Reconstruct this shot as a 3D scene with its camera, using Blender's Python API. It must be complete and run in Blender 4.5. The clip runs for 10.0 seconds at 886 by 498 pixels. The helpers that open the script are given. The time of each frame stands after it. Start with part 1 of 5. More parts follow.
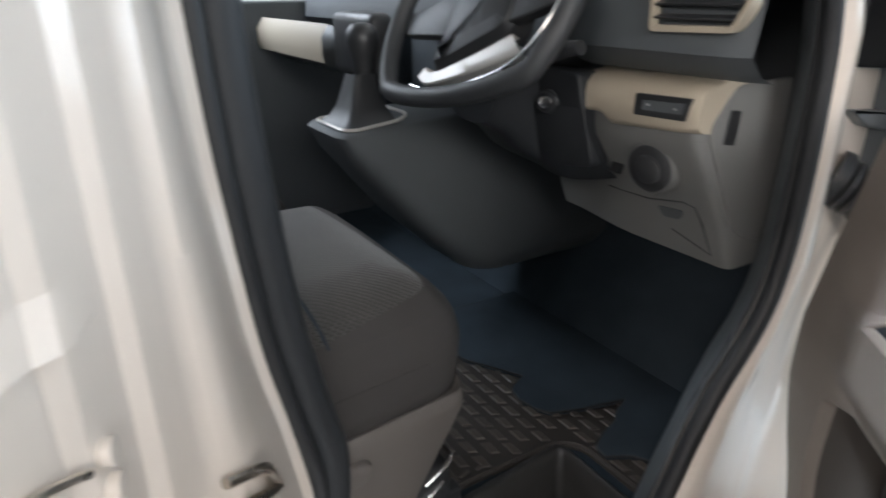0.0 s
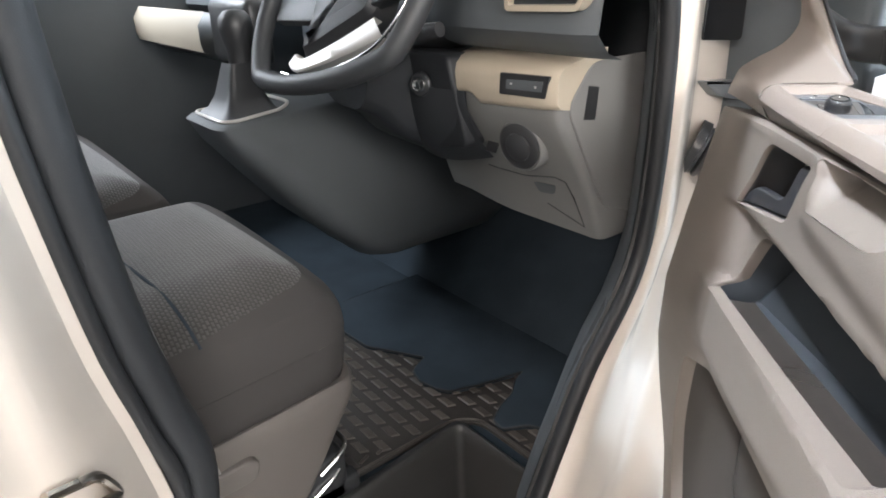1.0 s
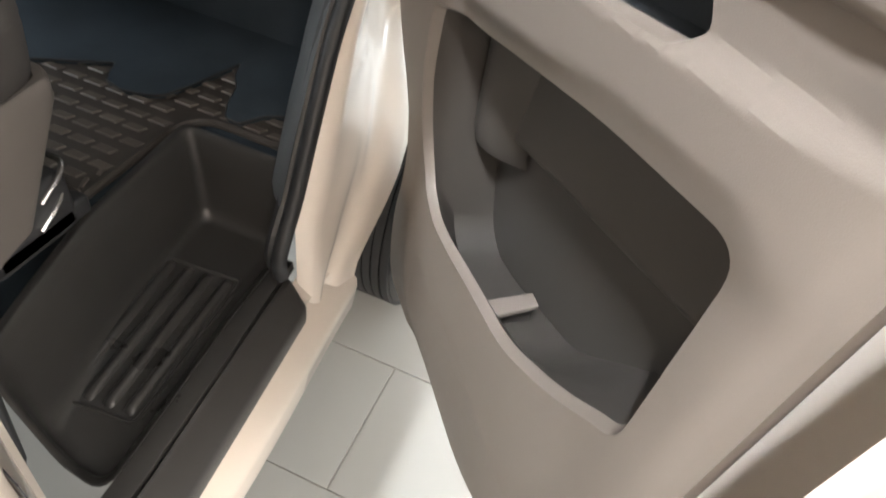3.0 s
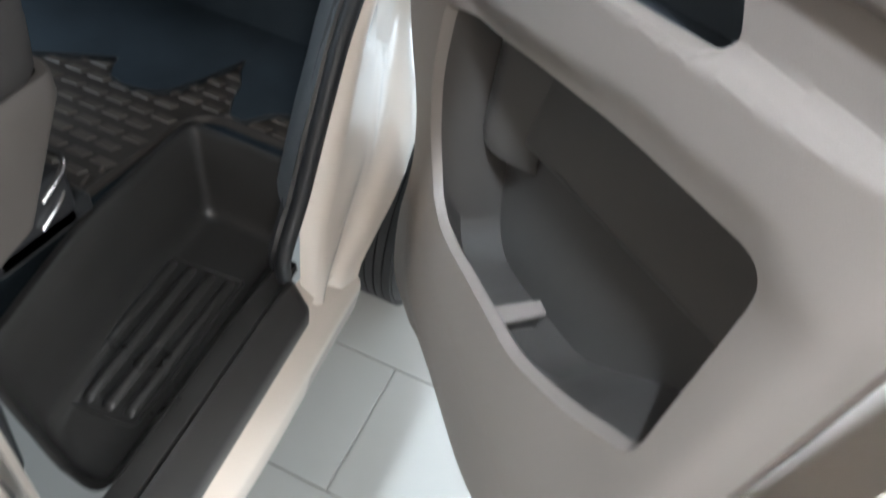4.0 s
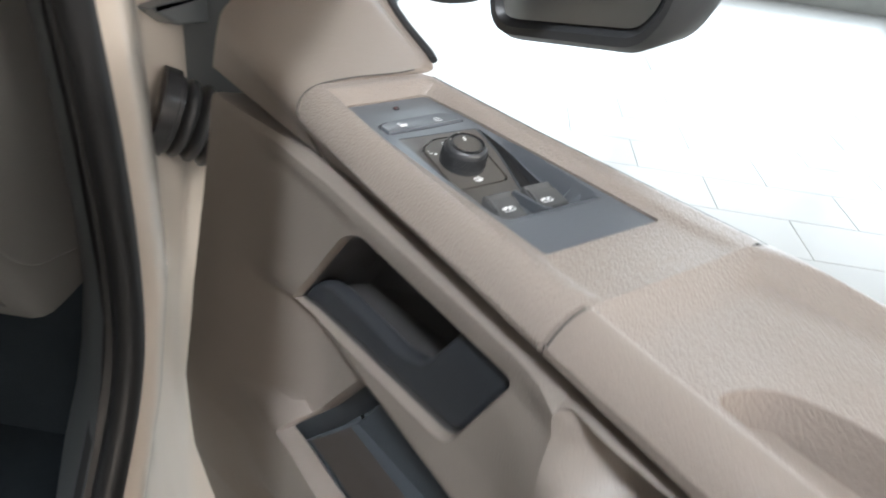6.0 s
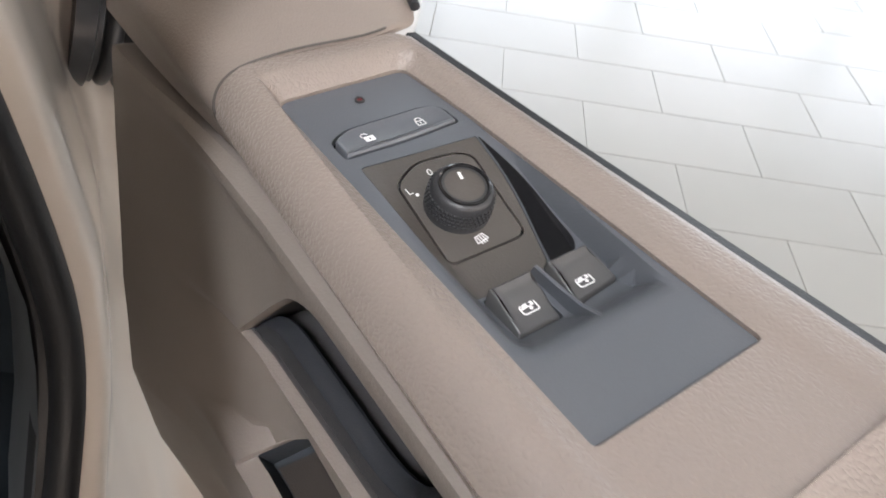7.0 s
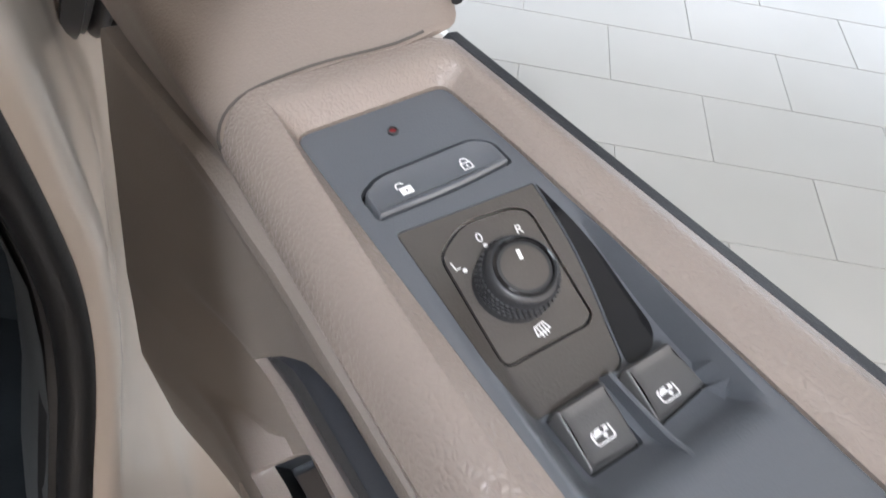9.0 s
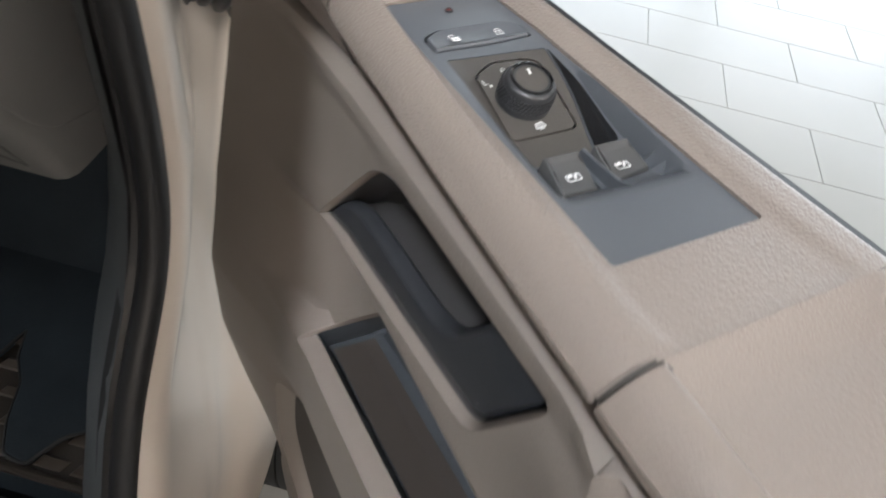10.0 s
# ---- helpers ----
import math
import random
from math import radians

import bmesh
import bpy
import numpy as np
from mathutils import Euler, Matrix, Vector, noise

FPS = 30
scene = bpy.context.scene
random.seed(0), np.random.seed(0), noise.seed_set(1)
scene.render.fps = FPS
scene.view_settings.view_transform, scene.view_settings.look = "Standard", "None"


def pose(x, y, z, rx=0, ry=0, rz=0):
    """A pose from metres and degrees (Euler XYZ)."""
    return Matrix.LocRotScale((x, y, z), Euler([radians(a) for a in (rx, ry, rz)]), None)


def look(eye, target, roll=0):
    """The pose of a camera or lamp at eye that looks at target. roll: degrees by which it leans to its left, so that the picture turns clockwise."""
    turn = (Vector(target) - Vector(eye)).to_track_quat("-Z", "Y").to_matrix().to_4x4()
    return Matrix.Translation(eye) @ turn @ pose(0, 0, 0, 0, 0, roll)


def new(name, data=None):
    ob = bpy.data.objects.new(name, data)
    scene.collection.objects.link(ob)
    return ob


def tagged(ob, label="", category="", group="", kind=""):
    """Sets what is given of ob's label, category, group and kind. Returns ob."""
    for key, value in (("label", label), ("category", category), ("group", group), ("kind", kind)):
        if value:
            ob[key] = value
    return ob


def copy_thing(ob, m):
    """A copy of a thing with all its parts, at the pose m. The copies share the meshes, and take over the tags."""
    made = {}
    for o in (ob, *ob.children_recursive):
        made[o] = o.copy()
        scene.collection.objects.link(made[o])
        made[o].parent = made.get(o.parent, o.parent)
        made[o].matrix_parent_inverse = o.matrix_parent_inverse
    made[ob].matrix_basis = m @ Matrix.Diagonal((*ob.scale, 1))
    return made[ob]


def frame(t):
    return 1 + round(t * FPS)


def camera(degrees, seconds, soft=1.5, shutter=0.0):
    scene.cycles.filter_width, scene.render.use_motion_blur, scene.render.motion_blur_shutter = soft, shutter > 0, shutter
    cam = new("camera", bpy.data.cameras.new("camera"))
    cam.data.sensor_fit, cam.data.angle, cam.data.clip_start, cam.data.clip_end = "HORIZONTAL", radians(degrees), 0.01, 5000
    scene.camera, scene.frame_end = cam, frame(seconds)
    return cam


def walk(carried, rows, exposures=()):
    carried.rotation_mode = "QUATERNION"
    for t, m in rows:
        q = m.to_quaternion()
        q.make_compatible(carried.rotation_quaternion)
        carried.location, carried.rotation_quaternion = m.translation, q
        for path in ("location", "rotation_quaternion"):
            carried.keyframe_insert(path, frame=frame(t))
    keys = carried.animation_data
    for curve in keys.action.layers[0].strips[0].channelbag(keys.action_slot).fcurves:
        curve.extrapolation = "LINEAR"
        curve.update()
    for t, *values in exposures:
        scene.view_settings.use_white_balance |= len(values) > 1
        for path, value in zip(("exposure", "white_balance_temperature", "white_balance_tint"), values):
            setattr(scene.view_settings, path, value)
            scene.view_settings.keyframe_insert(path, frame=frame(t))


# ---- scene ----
# Axes: the van stands parallel to y, nose towards +y, its right side at about x = 0.
cam = camera(69.0, 10.0, soft=1.7, shutter=0.5)
PATH = [
    (0, (0.3828, 0.5628, 1.5312), (-1.5180, 1.7172, 0.6276), -0.6),
    (0.5, (0.4104, 0.6120, 1.5288), (-1.3536, 1.9332, 0.5772), -1.1),
    (1, (0.4248, 0.6192, 1.5312), (-1.3032, 1.9788, 0.5700), -1.7),
    (1.5, (0.3984, 0.6120, 1.5372), (-1.1892, 2.1336, 0.5760), -1.0),
    (2, (0.3504, 0.5676, 1.5096), (-0.8196, 2.3628, 0.4284), 1.1),
    (2.5, (0.3396, 0.5508, 1.4568), (-0.3132, 2.3256, -0.0216), 6.8),
    (3.8, (0.3108, 0.5448, 1.4268), (-0.0384, 2.1252, -0.3456), 12.8),
    (4, (0.3120, 0.5592, 1.4292), (-0.1032, 2.1840, -0.2880), 12.2),
    (4.5, (0.2976, 0.6588, 1.4772), (-0.2892, 2.4888, 0.0384), 8.8),
    (5, (0.2820, 0.7968, 1.5276), (-0.3096, 2.7756, 0.3048), 6.6),
    (5.5, (0.2160, 0.8976, 1.5360), (-0.0648, 2.9388, 0.3048), 7.3),
    (6, (0.1932, 0.9972, 1.5384), (0.1368, 2.9724, 0.1764), 8.1),
    (6.2, (0.1956, 1.0320, 1.5420), (0.1812, 2.9604, 0.1128), 8.4),
    (7.3, (0.1764, 1.1388, 1.5372), (0.2352, 2.6940, -0.2892), 10.1),
    (7.5, (0.1740, 1.1508, 1.5372), (0.2136, 2.6508, -0.3360), 9.6),
    (8, (0.1680, 1.1712, 1.5348), (0.2172, 2.6028, -0.3900), 10.4),
    (8.5, (0.1620, 1.1832, 1.5348), (0.2184, 2.5944, -0.4044), 10.7),
    (9, (0.1656, 1.1736, 1.5396), (0.2196, 2.6016, -0.3876), 11.3),
    (9.5, (0.1848, 1.1256, 1.5432), (0.1836, 2.6112, -0.3420), 11.8),
    (10, (0.1836, 1.0620, 1.5444), (0.0912, 2.6340, -0.2664), 12.5),
]
EXPOSURES = [(0, 0.3, 5800, 8), (0.5, 0.9, 6150, 10), (1, 1.12, 5950, 9), (1.5, 1.18, 6000, 7), (2, 1.1, 6250, 8), (2.5, 1.0, 6700, 10), (4, 0.75, 5600, 5), (4.5, 1.3, 5850, 3), (5, 0.9, 6050, 6), (5.5, 0.68, 6100, 7), (6.0, 0.2, 6150, 8), (7.5, 0.06, 6450, 15), (9, 0.1, 6150, 13), (9.5, 0.12, 6000, 12), (10, 0.02, 6250, 10)]
walk(cam, [(t, look(eye, target, roll)) for t, eye, target, roll in PATH], EXPOSURES)

from mathutils.geometry import delaunay_2d_cdt

# ---- light ----
world = bpy.data.worlds.new("world")
scene.world = world
world.use_nodes = True
wn = world.node_tree
sky = wn.nodes.new("ShaderNodeTexSky")
sky.sky_type, sky.sun_disc = "NISHITA", False
sky.sun_elevation, sky.sun_rotation = radians(40), radians(20)
wn.links.new(sky.outputs[0], wn.nodes["Background"].inputs[0])
wn.nodes["Background"].inputs[1].default_value = 0.12


def area_lamp(name, m, size, power, colour):
    data = bpy.data.lights.new(name, "AREA")
    data.shape, data.size, data.size_y = "RECTANGLE", size[0], size[1]
    data.energy, data.color = power, colour
    ob = new(name, data)
    ob.matrix_world = m
    return ob


# lamps of the hall: a track lamp behind the van's flank, a wide panel at the rear
area_lamp("track_light", look((0.118, -0.6, 4.08), (0.25, 1.25, 1.2)), (0.05, 0.4), 150, (0.95, 0.97, 1.0))
area_lamp("rear_panel_light", look((3.4, -4.6, 3.9), (-0.1, 1.1, 1.0)), (1.6, 1.2), 140, (1.0, 0.82, 0.68))
# unseen side and far lamps, added as fill to brighten dash and cab
area_lamp("side_fill_light", look((6.6, -1.2, 3.8), (-0.3, 1.0, 1.1)), (3, 2.4), 360, (1.0, 0.90, 0.80))
area_lamp("far_fill_light", pose(-4.6, -0.8, 4.1), (4, 4), 520, (0.97, 0.98, 1.0))
# daylight through the glazed front of the hall, ahead of the van
area_lamp("window_light", pose(1.5, 9.55, 2.2, -90), (14, 4.0), 480, (0.88, 0.96, 1.0))

# ---- mesh helpers ----


class Geo:
    """Vertices and faces of one mesh."""

    def __init__(self):
        self.v, self.f = [], []

    def add(self, vs, fs):
        n = len(self.v)
        self.v += [tuple(p) for p in vs]
        self.f += [tuple(i + n for i in f) for f in fs]
        return self

    def loft(self, loops, closed=True, cap0=False, cap1=False):
        k = len(loops[0])
        vs = [p for lp in loops for p in lp]
        fs = []
        for a in range(len(loops) - 1):
            for i in range(k if closed else k - 1):
                j = (i + 1) % k
                fs.append((a * k + i, a * k + j, (a + 1) * k + j, (a + 1) * k + i))
        if cap0:
            fs.append(tuple(range(k - 1, -1, -1)))
        if cap1:
            fs.append(tuple((len(loops) - 1) * k + i for i in range(k)))
        return self.add(vs, fs)

    def tube(self, path, r, n=10, closed=False, squash=1.0):
        path = [Vector(p) for p in path]
        loops, m = [], len(path)
        up = None
        for i in range(m):
            a = path[(i - 1) % m] if closed or i else path[0]
            b = path[(i + 1) % m] if closed or i < m - 1 else path[-1]
            t = (b - a).normalized()
            if up is None:
                up = t.orthogonal().normalized()
            up = (up - t * up.dot(t)).normalized()
            side = t.cross(up)
            rr = r[i] if isinstance(r, (list, tuple)) else r
            loops.append([path[i] + rr * (math.cos(2 * math.pi * j / n) * up + squash * math.sin(2 * math.pi * j / n) * side) for j in range(n)])
        if closed:
            # match the last ring to the first
            d0 = loops[0][0] - path[0]
            best = min(range(n), key=lambda j: (loops[-1][j] - path[-1] - d0).length)
            last = loops[0][-best:] + loops[0][:-best] if best else loops[0]
            return self.loft(loops + [last])
        return self.loft(loops, True, True, True)

    def box(self, c, s, r=0.0, m=None, seg=3):
        bm = bmesh.new()
        bmesh.ops.create_cube(bm, size=1.0)
        for v in bm.verts:
            v.co = Vector((v.co.x * s[0], v.co.y * s[1], v.co.z * s[2]))
        if r:
            bmesh.ops.bevel(bm, geom=bm.edges[:], offset=r, segments=seg, profile=0.5, affect="EDGES")
        mm = Matrix.Translation(c) @ (m or Matrix())
        bm.verts.index_update()
        self.add([mm @ v.co for v in bm.verts], [[v.index for v in f.verts] for f in bm.faces])
        bm.free()
        return self

    def lathe(self, profile, m=None, n=24):
        """profile: (radius, height) pairs about z, moved by m."""
        mm = m or Matrix()
        loops = [[mm @ Vector((r * math.cos(2 * math.pi * i / n), r * math.sin(2 * math.pi * i / n), h)) for i in range(n)] for r, h in profile]
        return self.loft(loops, True, True, True)

    def grid(self, fn, nu, nv):
        vs = [fn(i / nu, j / nv) for j in range(nv + 1) for i in range(nu + 1)]
        fs = [(j * (nu + 1) + i, j * (nu + 1) + i + 1, (j + 1) * (nu + 1) + i + 1, (j + 1) * (nu + 1) + i) for j in range(nv) for i in range(nu)]
        return self.add(vs, fs)

    def plate(self, outline, holes, place, step=0.02, step_b=None, shear=0.0):
        """A sheet from a 2D outline with holes, meshed on a grid and laid into space by place(a, b)."""
        loops = [outline, *holes]
        pts, edges = [], []
        for lp in loops:
            k = len(pts)
            pts += [Vector(p) for p in lp]
            edges += [(k + i, k + (i + 1) % len(lp)) for i in range(len(lp))]
        xs, ys = [p[0] for p in outline], [p[1] for p in outline]
        sb = step_b or step
        bound = np.array([p for lp in loops for p in dense(lp, min(step, sb) * 0.5)])
        w_ = max(xs) - min(xs)
        ga = min(xs) + (np.arange(int(w_ / step) + 1) + 0.5) * step
        gb = min(ys) - abs(shear) * w_ + (np.arange(int((max(ys) - min(ys) + 2 * abs(shear) * w_) / sb) + 1) + 0.5) * sb
        qa, qb = (m.ravel() for m in np.meshgrid(ga, gb))
        qb = qb + shear * (qa - min(xs))
        ok = inside_all(qa, qb, outline)
        for h in holes:
            ok &= ~inside_all(qa, qb, h)
        cells = set()
        for x, y in zip(((bound[:, 0] - min(xs)) / step), (bound[:, 1] - shear * (bound[:, 0] - min(xs))) / sb):
            for ex in (-0.45, 0, 0.45):
                for ey in (-0.45, 0, 0.45):
                    cells.add((math.floor(x + ex), math.floor(y + ey)))
        for x, y in zip(qa[ok], qb[ok]):
            if (math.floor((x - min(xs)) / step), math.floor((y - shear * (x - min(xs))) / sb)) not in cells:
                pts.append(Vector((float(x), float(y))))
        vs, _, fs, *_ = delaunay_2d_cdt(pts, edges, [], 1, 1e-7)
        ca = np.array([sum(vs[i][0] for i in f) / len(f) for f in fs])
        cb = np.array([sum(vs[i][1] for i in f) / len(f) for f in fs])
        ok = inside_all(ca, cb, outline)
        for h in holes:
            ok &= ~inside_all(ca, cb, h)
        keep = [f for f, k in zip(fs, ok) if k]
        return self.add([place(v[0], v[1]) for v in vs], keep)

    def slab(self, outline, fn, lo, hi, r=0.0, seg=3):
        """An upright-walled solid over a 2D outline between heights lo and hi, its top edge rounded by r; fn(a, b, h) places it."""
        loops = [[fn(a, b, lo) for a, b in outline]]
        if r:
            for k in range(seg + 1):
                q = k / seg * math.pi / 2
                loops.append([fn(a, b, hi - r + r * math.sin(q)) for a, b in inset(outline, r * (1 - math.cos(q)))])
        else:
            loops.append([fn(a, b, hi) for a, b in outline])
        return self.loft(loops, True, True, True)


def inside_all(xs, ys, poly):
    """Which of many points lie inside an outline."""
    c = np.zeros(len(xs), bool)
    for (x0, y0), (x1, y1) in zip(poly, poly[1:] + poly[:1]):
        if y0 != y1:
            c ^= ((y0 > ys) != (y1 > ys)) & (xs < (x1 - x0) * (ys - y0) / (y1 - y0) + x0)
    return c


def shrink(poly, k):
    """The outline drawn towards its middle by the factor k."""
    a, b = sum(p[0] for p in poly) / len(poly), sum(p[1] for p in poly) / len(poly)
    return [(a + (x - a) * k, b + (y - b) * k) for x, y in poly]


def inset(poly, d):
    """The outline moved inwards by d (either winding)."""
    area = sum(poly[i - 1][0] * poly[i][1] - poly[i][0] * poly[i - 1][1] for i in range(len(poly)))
    sgn, out, k = (1 if area > 0 else -1), [], len(poly)
    for i in range(k):
        (ax, ay), (bx, by), (cx, cy) = poly[i - 1], poly[i], poly[(i + 1) % k]
        e1, e2 = Vector((bx - ax, by - ay)), Vector((cx - bx, cy - by))
        if e1.length < 1e-9 or e2.length < 1e-9:
            out.append((bx, by))
            continue
        e1.normalize(), e2.normalize()
        n1, n2 = Vector((-e1.y, e1.x)) * sgn, Vector((-e2.y, e2.x)) * sgn
        nn = n1 + n2
        if nn.length < 1e-6:
            nn = n1.copy()
        nn.normalize()
        q = d / max(0.4, nn.dot(n1))
        out.append((bx + nn.x * q, by + nn.y * q))
    return out


def rounded(points, radii, seg=5):
    """A 2D polygon with rounded corners."""
    out, k = [], len(points)
    for i in range(k):
        p0, p1, p2 = (Vector(points[(i + s) % k]) for s in (-1, 0, 1))
        r = radii[i] if isinstance(radii, (list, tuple)) else radii
        a, b = p0 - p1, p2 - p1
        r = min(r, a.length * 0.49, b.length * 0.49)
        if r <= 0:
            out.append(tuple(p1))
            continue
        p, q = p1 + a.normalized() * r, p1 + b.normalized() * r
        for s in range(seg + 1):
            t = s / seg
            out.append(tuple(p * (1 - t) ** 2 + p1 * 2 * t * (1 - t) + q * t * t))
    return out


def dense(poly, step):
    """The same outline with points at most step apart."""
    out, k = [], len(poly)
    for i in range(k):
        a, b = Vector(poly[i]), Vector(poly[(i + 1) % k])
        m = max(1, math.ceil((b - a).length / step))
        out += [tuple(a.lerp(b, j / m)) for j in range(m)]
    return out


def sstep(a, b, x):
    t = min(1.0, max(0.0, (x - a) / (b - a)))
    return t * t * (3 - 2 * t)


def table(x, pts):
    """Smooth interpolation through (x, value) pairs."""
    if x <= pts[0][0]:
        return pts[0][1]
    for (x0, y0), (x1, y1) in zip(pts, pts[1:]):
        if x <= x1:
            return y0 + (y1 - y0) * (x - x0) / (x1 - x0)
    return pts[-1][1]


def curve(pts, n=8, closed=False):
    """A smooth line through 3D points."""
    pts = [Vector(p) for p in pts]
    k, out = len(pts), []
    for i in range(k if closed else k - 1):
        g = lambda j: pts[j % k] if closed else pts[min(max(j, 0), k - 1)]
        p0, p1, p2, p3 = g(i - 1), g(i), g(i + 1), g(i + 2)
        for s in range(n):
            t = s / n
            out.append(0.5 * (2 * p1 + (p2 - p0) * t + (2 * p0 - 5 * p1 + 4 * p2 - p3) * t * t + (3 * p1 - p0 - 3 * p2 + p3) * t ** 3))
    if not closed:
        out.append(pts[-1])
    return out


def part(name, geo, material, parent=None, label="", sharp=38):
    """One mesh object under a thing or a part."""
    me = bpy.data.meshes.new(name)
    me.from_pydata(geo.v, [], geo.f)
    me.validate()
    bm = bmesh.new()
    bm.from_mesh(me)
    bmesh.ops.recalc_face_normals(bm, faces=bm.faces[:])
    bm.to_mesh(me)
    bm.free()
    me.polygons.foreach_set("use_smooth", [True] * len(me.polygons))
    me.set_sharp_from_angle(angle=radians(sharp))
    me.materials.append(material)
    ob = new(name, me)
    ob.parent = parent
    if label:
        tagged(ob, label)
    return ob


# the van's own axes start beside the driver's doorway
CAB = Matrix.Translation((0.122, 0.31, 0.122))


def thing(name, label, category, m=None, group="", kind=""):
    ob = new(name)
    ob.empty_display_size = 0.05
    ob.matrix_world = m or CAB
    return tagged(ob, label, category, group, kind)


def text(name, body, size, m, material, parent, depth=0.0):
    cu = bpy.data.curves.new(name, "FONT")
    cu.body, cu.size, cu.align_x, cu.align_y, cu.extrude = body, size, "CENTER", "CENTER", depth
    ob = new(name, cu)
    dg = bpy.context.evaluated_depsgraph_get()
    me = bpy.data.meshes.new_from_object(ob.evaluated_get(dg))
    bpy.data.objects.remove(ob)
    me.materials.clear()
    me.materials.append(material)
    ob = new(name, me)
    ob.parent = parent
    ob.matrix_basis = m
    return ob


# ---- materials ----


def material(name, colour, rough=0.5, metal=0.0, vary=0.12, scale=9.0, fine=900.0, bump=0.0, bump_scale=600.0, cells=False, coat=0.0, rough_vary=0.08, spec=0.5, per_object=0.0):
    """A surface with slow stains, fine grain and, with cells, a leathery or moulded relief."""
    mt = bpy.data.materials.new(name)
    mt.use_nodes = True
    nt = mt.node_tree
    b = nt.nodes["Principled BSDF"]
    co = nt.nodes.new("ShaderNodeTexCoord")

    def noise_at(sc, detail=4):
        t = nt.nodes.new("ShaderNodeTexNoise")
        t.inputs["Scale"].default_value, t.inputs["Detail"].default_value = sc, detail
        nt.links.new(co.outputs["Object"], t.inputs["Vector"])
        return t

    big, small = noise_at(scale), noise_at(fine, 2)
    mix = nt.nodes.new("ShaderNodeMix")
    mix.data_type = "FLOAT"
    mix.inputs[0].default_value = 0.35
    nt.links.new(big.outputs["Fac"], mix.inputs[2]), nt.links.new(small.outputs["Fac"], mix.inputs[3])
    fac = mix.outputs[0]
    if per_object:
        info = nt.nodes.new("ShaderNodeObjectInfo")
        m2 = nt.nodes.new("ShaderNodeMix")
        m2.data_type = "FLOAT"
        m2.inputs[0].default_value = per_object
        nt.links.new(fac, m2.inputs[2]), nt.links.new(info.outputs["Random"], m2.inputs[3])
        fac = m2.outputs[0]
    ramp = nt.nodes.new("ShaderNodeValToRGB")
    ramp.color_ramp.elements[0].position, ramp.color_ramp.elements[1].position = 0.25, 0.75
    ramp.color_ramp.elements[0].color = (*[c * (1 - vary) for c in colour], 1)
    ramp.color_ramp.elements[1].color = (*[min(1, c * (1 + vary)) for c in colour], 1)
    nt.links.new(fac, ramp.inputs[0])
    nt.links.new(ramp.outputs[0], b.inputs["Base Color"])
    rr = nt.nodes.new("ShaderNodeMapRange")
    rr.inputs["To Min"].default_value, rr.inputs["To Max"].default_value = max(0.02, rough - rough_vary), min(1, rough + rough_vary)
    nt.links.new(big.outputs["Fac"], rr.inputs["Value"])
    nt.links.new(rr.outputs[0], b.inputs["Roughness"])
    b.inputs["Metallic"].default_value = metal
    b.inputs["Specular IOR Level"].default_value = spec
    b.inputs["Coat Weight"].default_value = coat
    b.inputs["Coat Roughness"].default_value = 0.06
    if bump:
        bp = nt.nodes.new("ShaderNodeBump")
        bp.inputs["Strength"].default_value, bp.inputs["Distance"].default_value = bump, 0.001
        if cells:
            vo = nt.nodes.new("ShaderNodeTexVoronoi")
            vo.feature = "DISTANCE_TO_EDGE"
            vo.inputs["Scale"].default_value = bump_scale
            warp = noise_at(bump_scale * 0.6, 2)
            add = nt.nodes.new("ShaderNodeMixRGB")
            add.blend_type = "LINEAR_LIGHT"
            add.inputs[0].default_value = 0.0011
            nt.links.new(co.outputs["Object"], add.inputs[1]), nt.links.new(warp.outputs["Color"], add.inputs[2])
            nt.links.new(add.outputs[0], vo.inputs["Vector"])
            sm = nt.nodes.new("ShaderNodeMapRange")
            sm.inputs["From Max"].default_value = 0.30
            nt.links.new(vo.outputs["Distance"], sm.inputs["Value"])
            nt.links.new(sm.outputs[0], bp.inputs["Height"])
        else:
            nt.links.new(noise_at(bump_scale, 3).outputs["Fac"], bp.inputs["Height"])
        nt.links.new(bp.outputs[0], b.inputs["Normal"])
    return mt


def glow(name, colour, strength):
    mt = bpy.data.materials.new(name)
    mt.use_nodes = True
    b = mt.node_tree.nodes["Principled BSDF"]
    b.inputs["Emission Color"].default_value = (*colour, 1)
    b.inputs["Emission Strength"].default_value = strength
    b.inputs["Base Color"].default_value = (*colour, 1)
    return mt


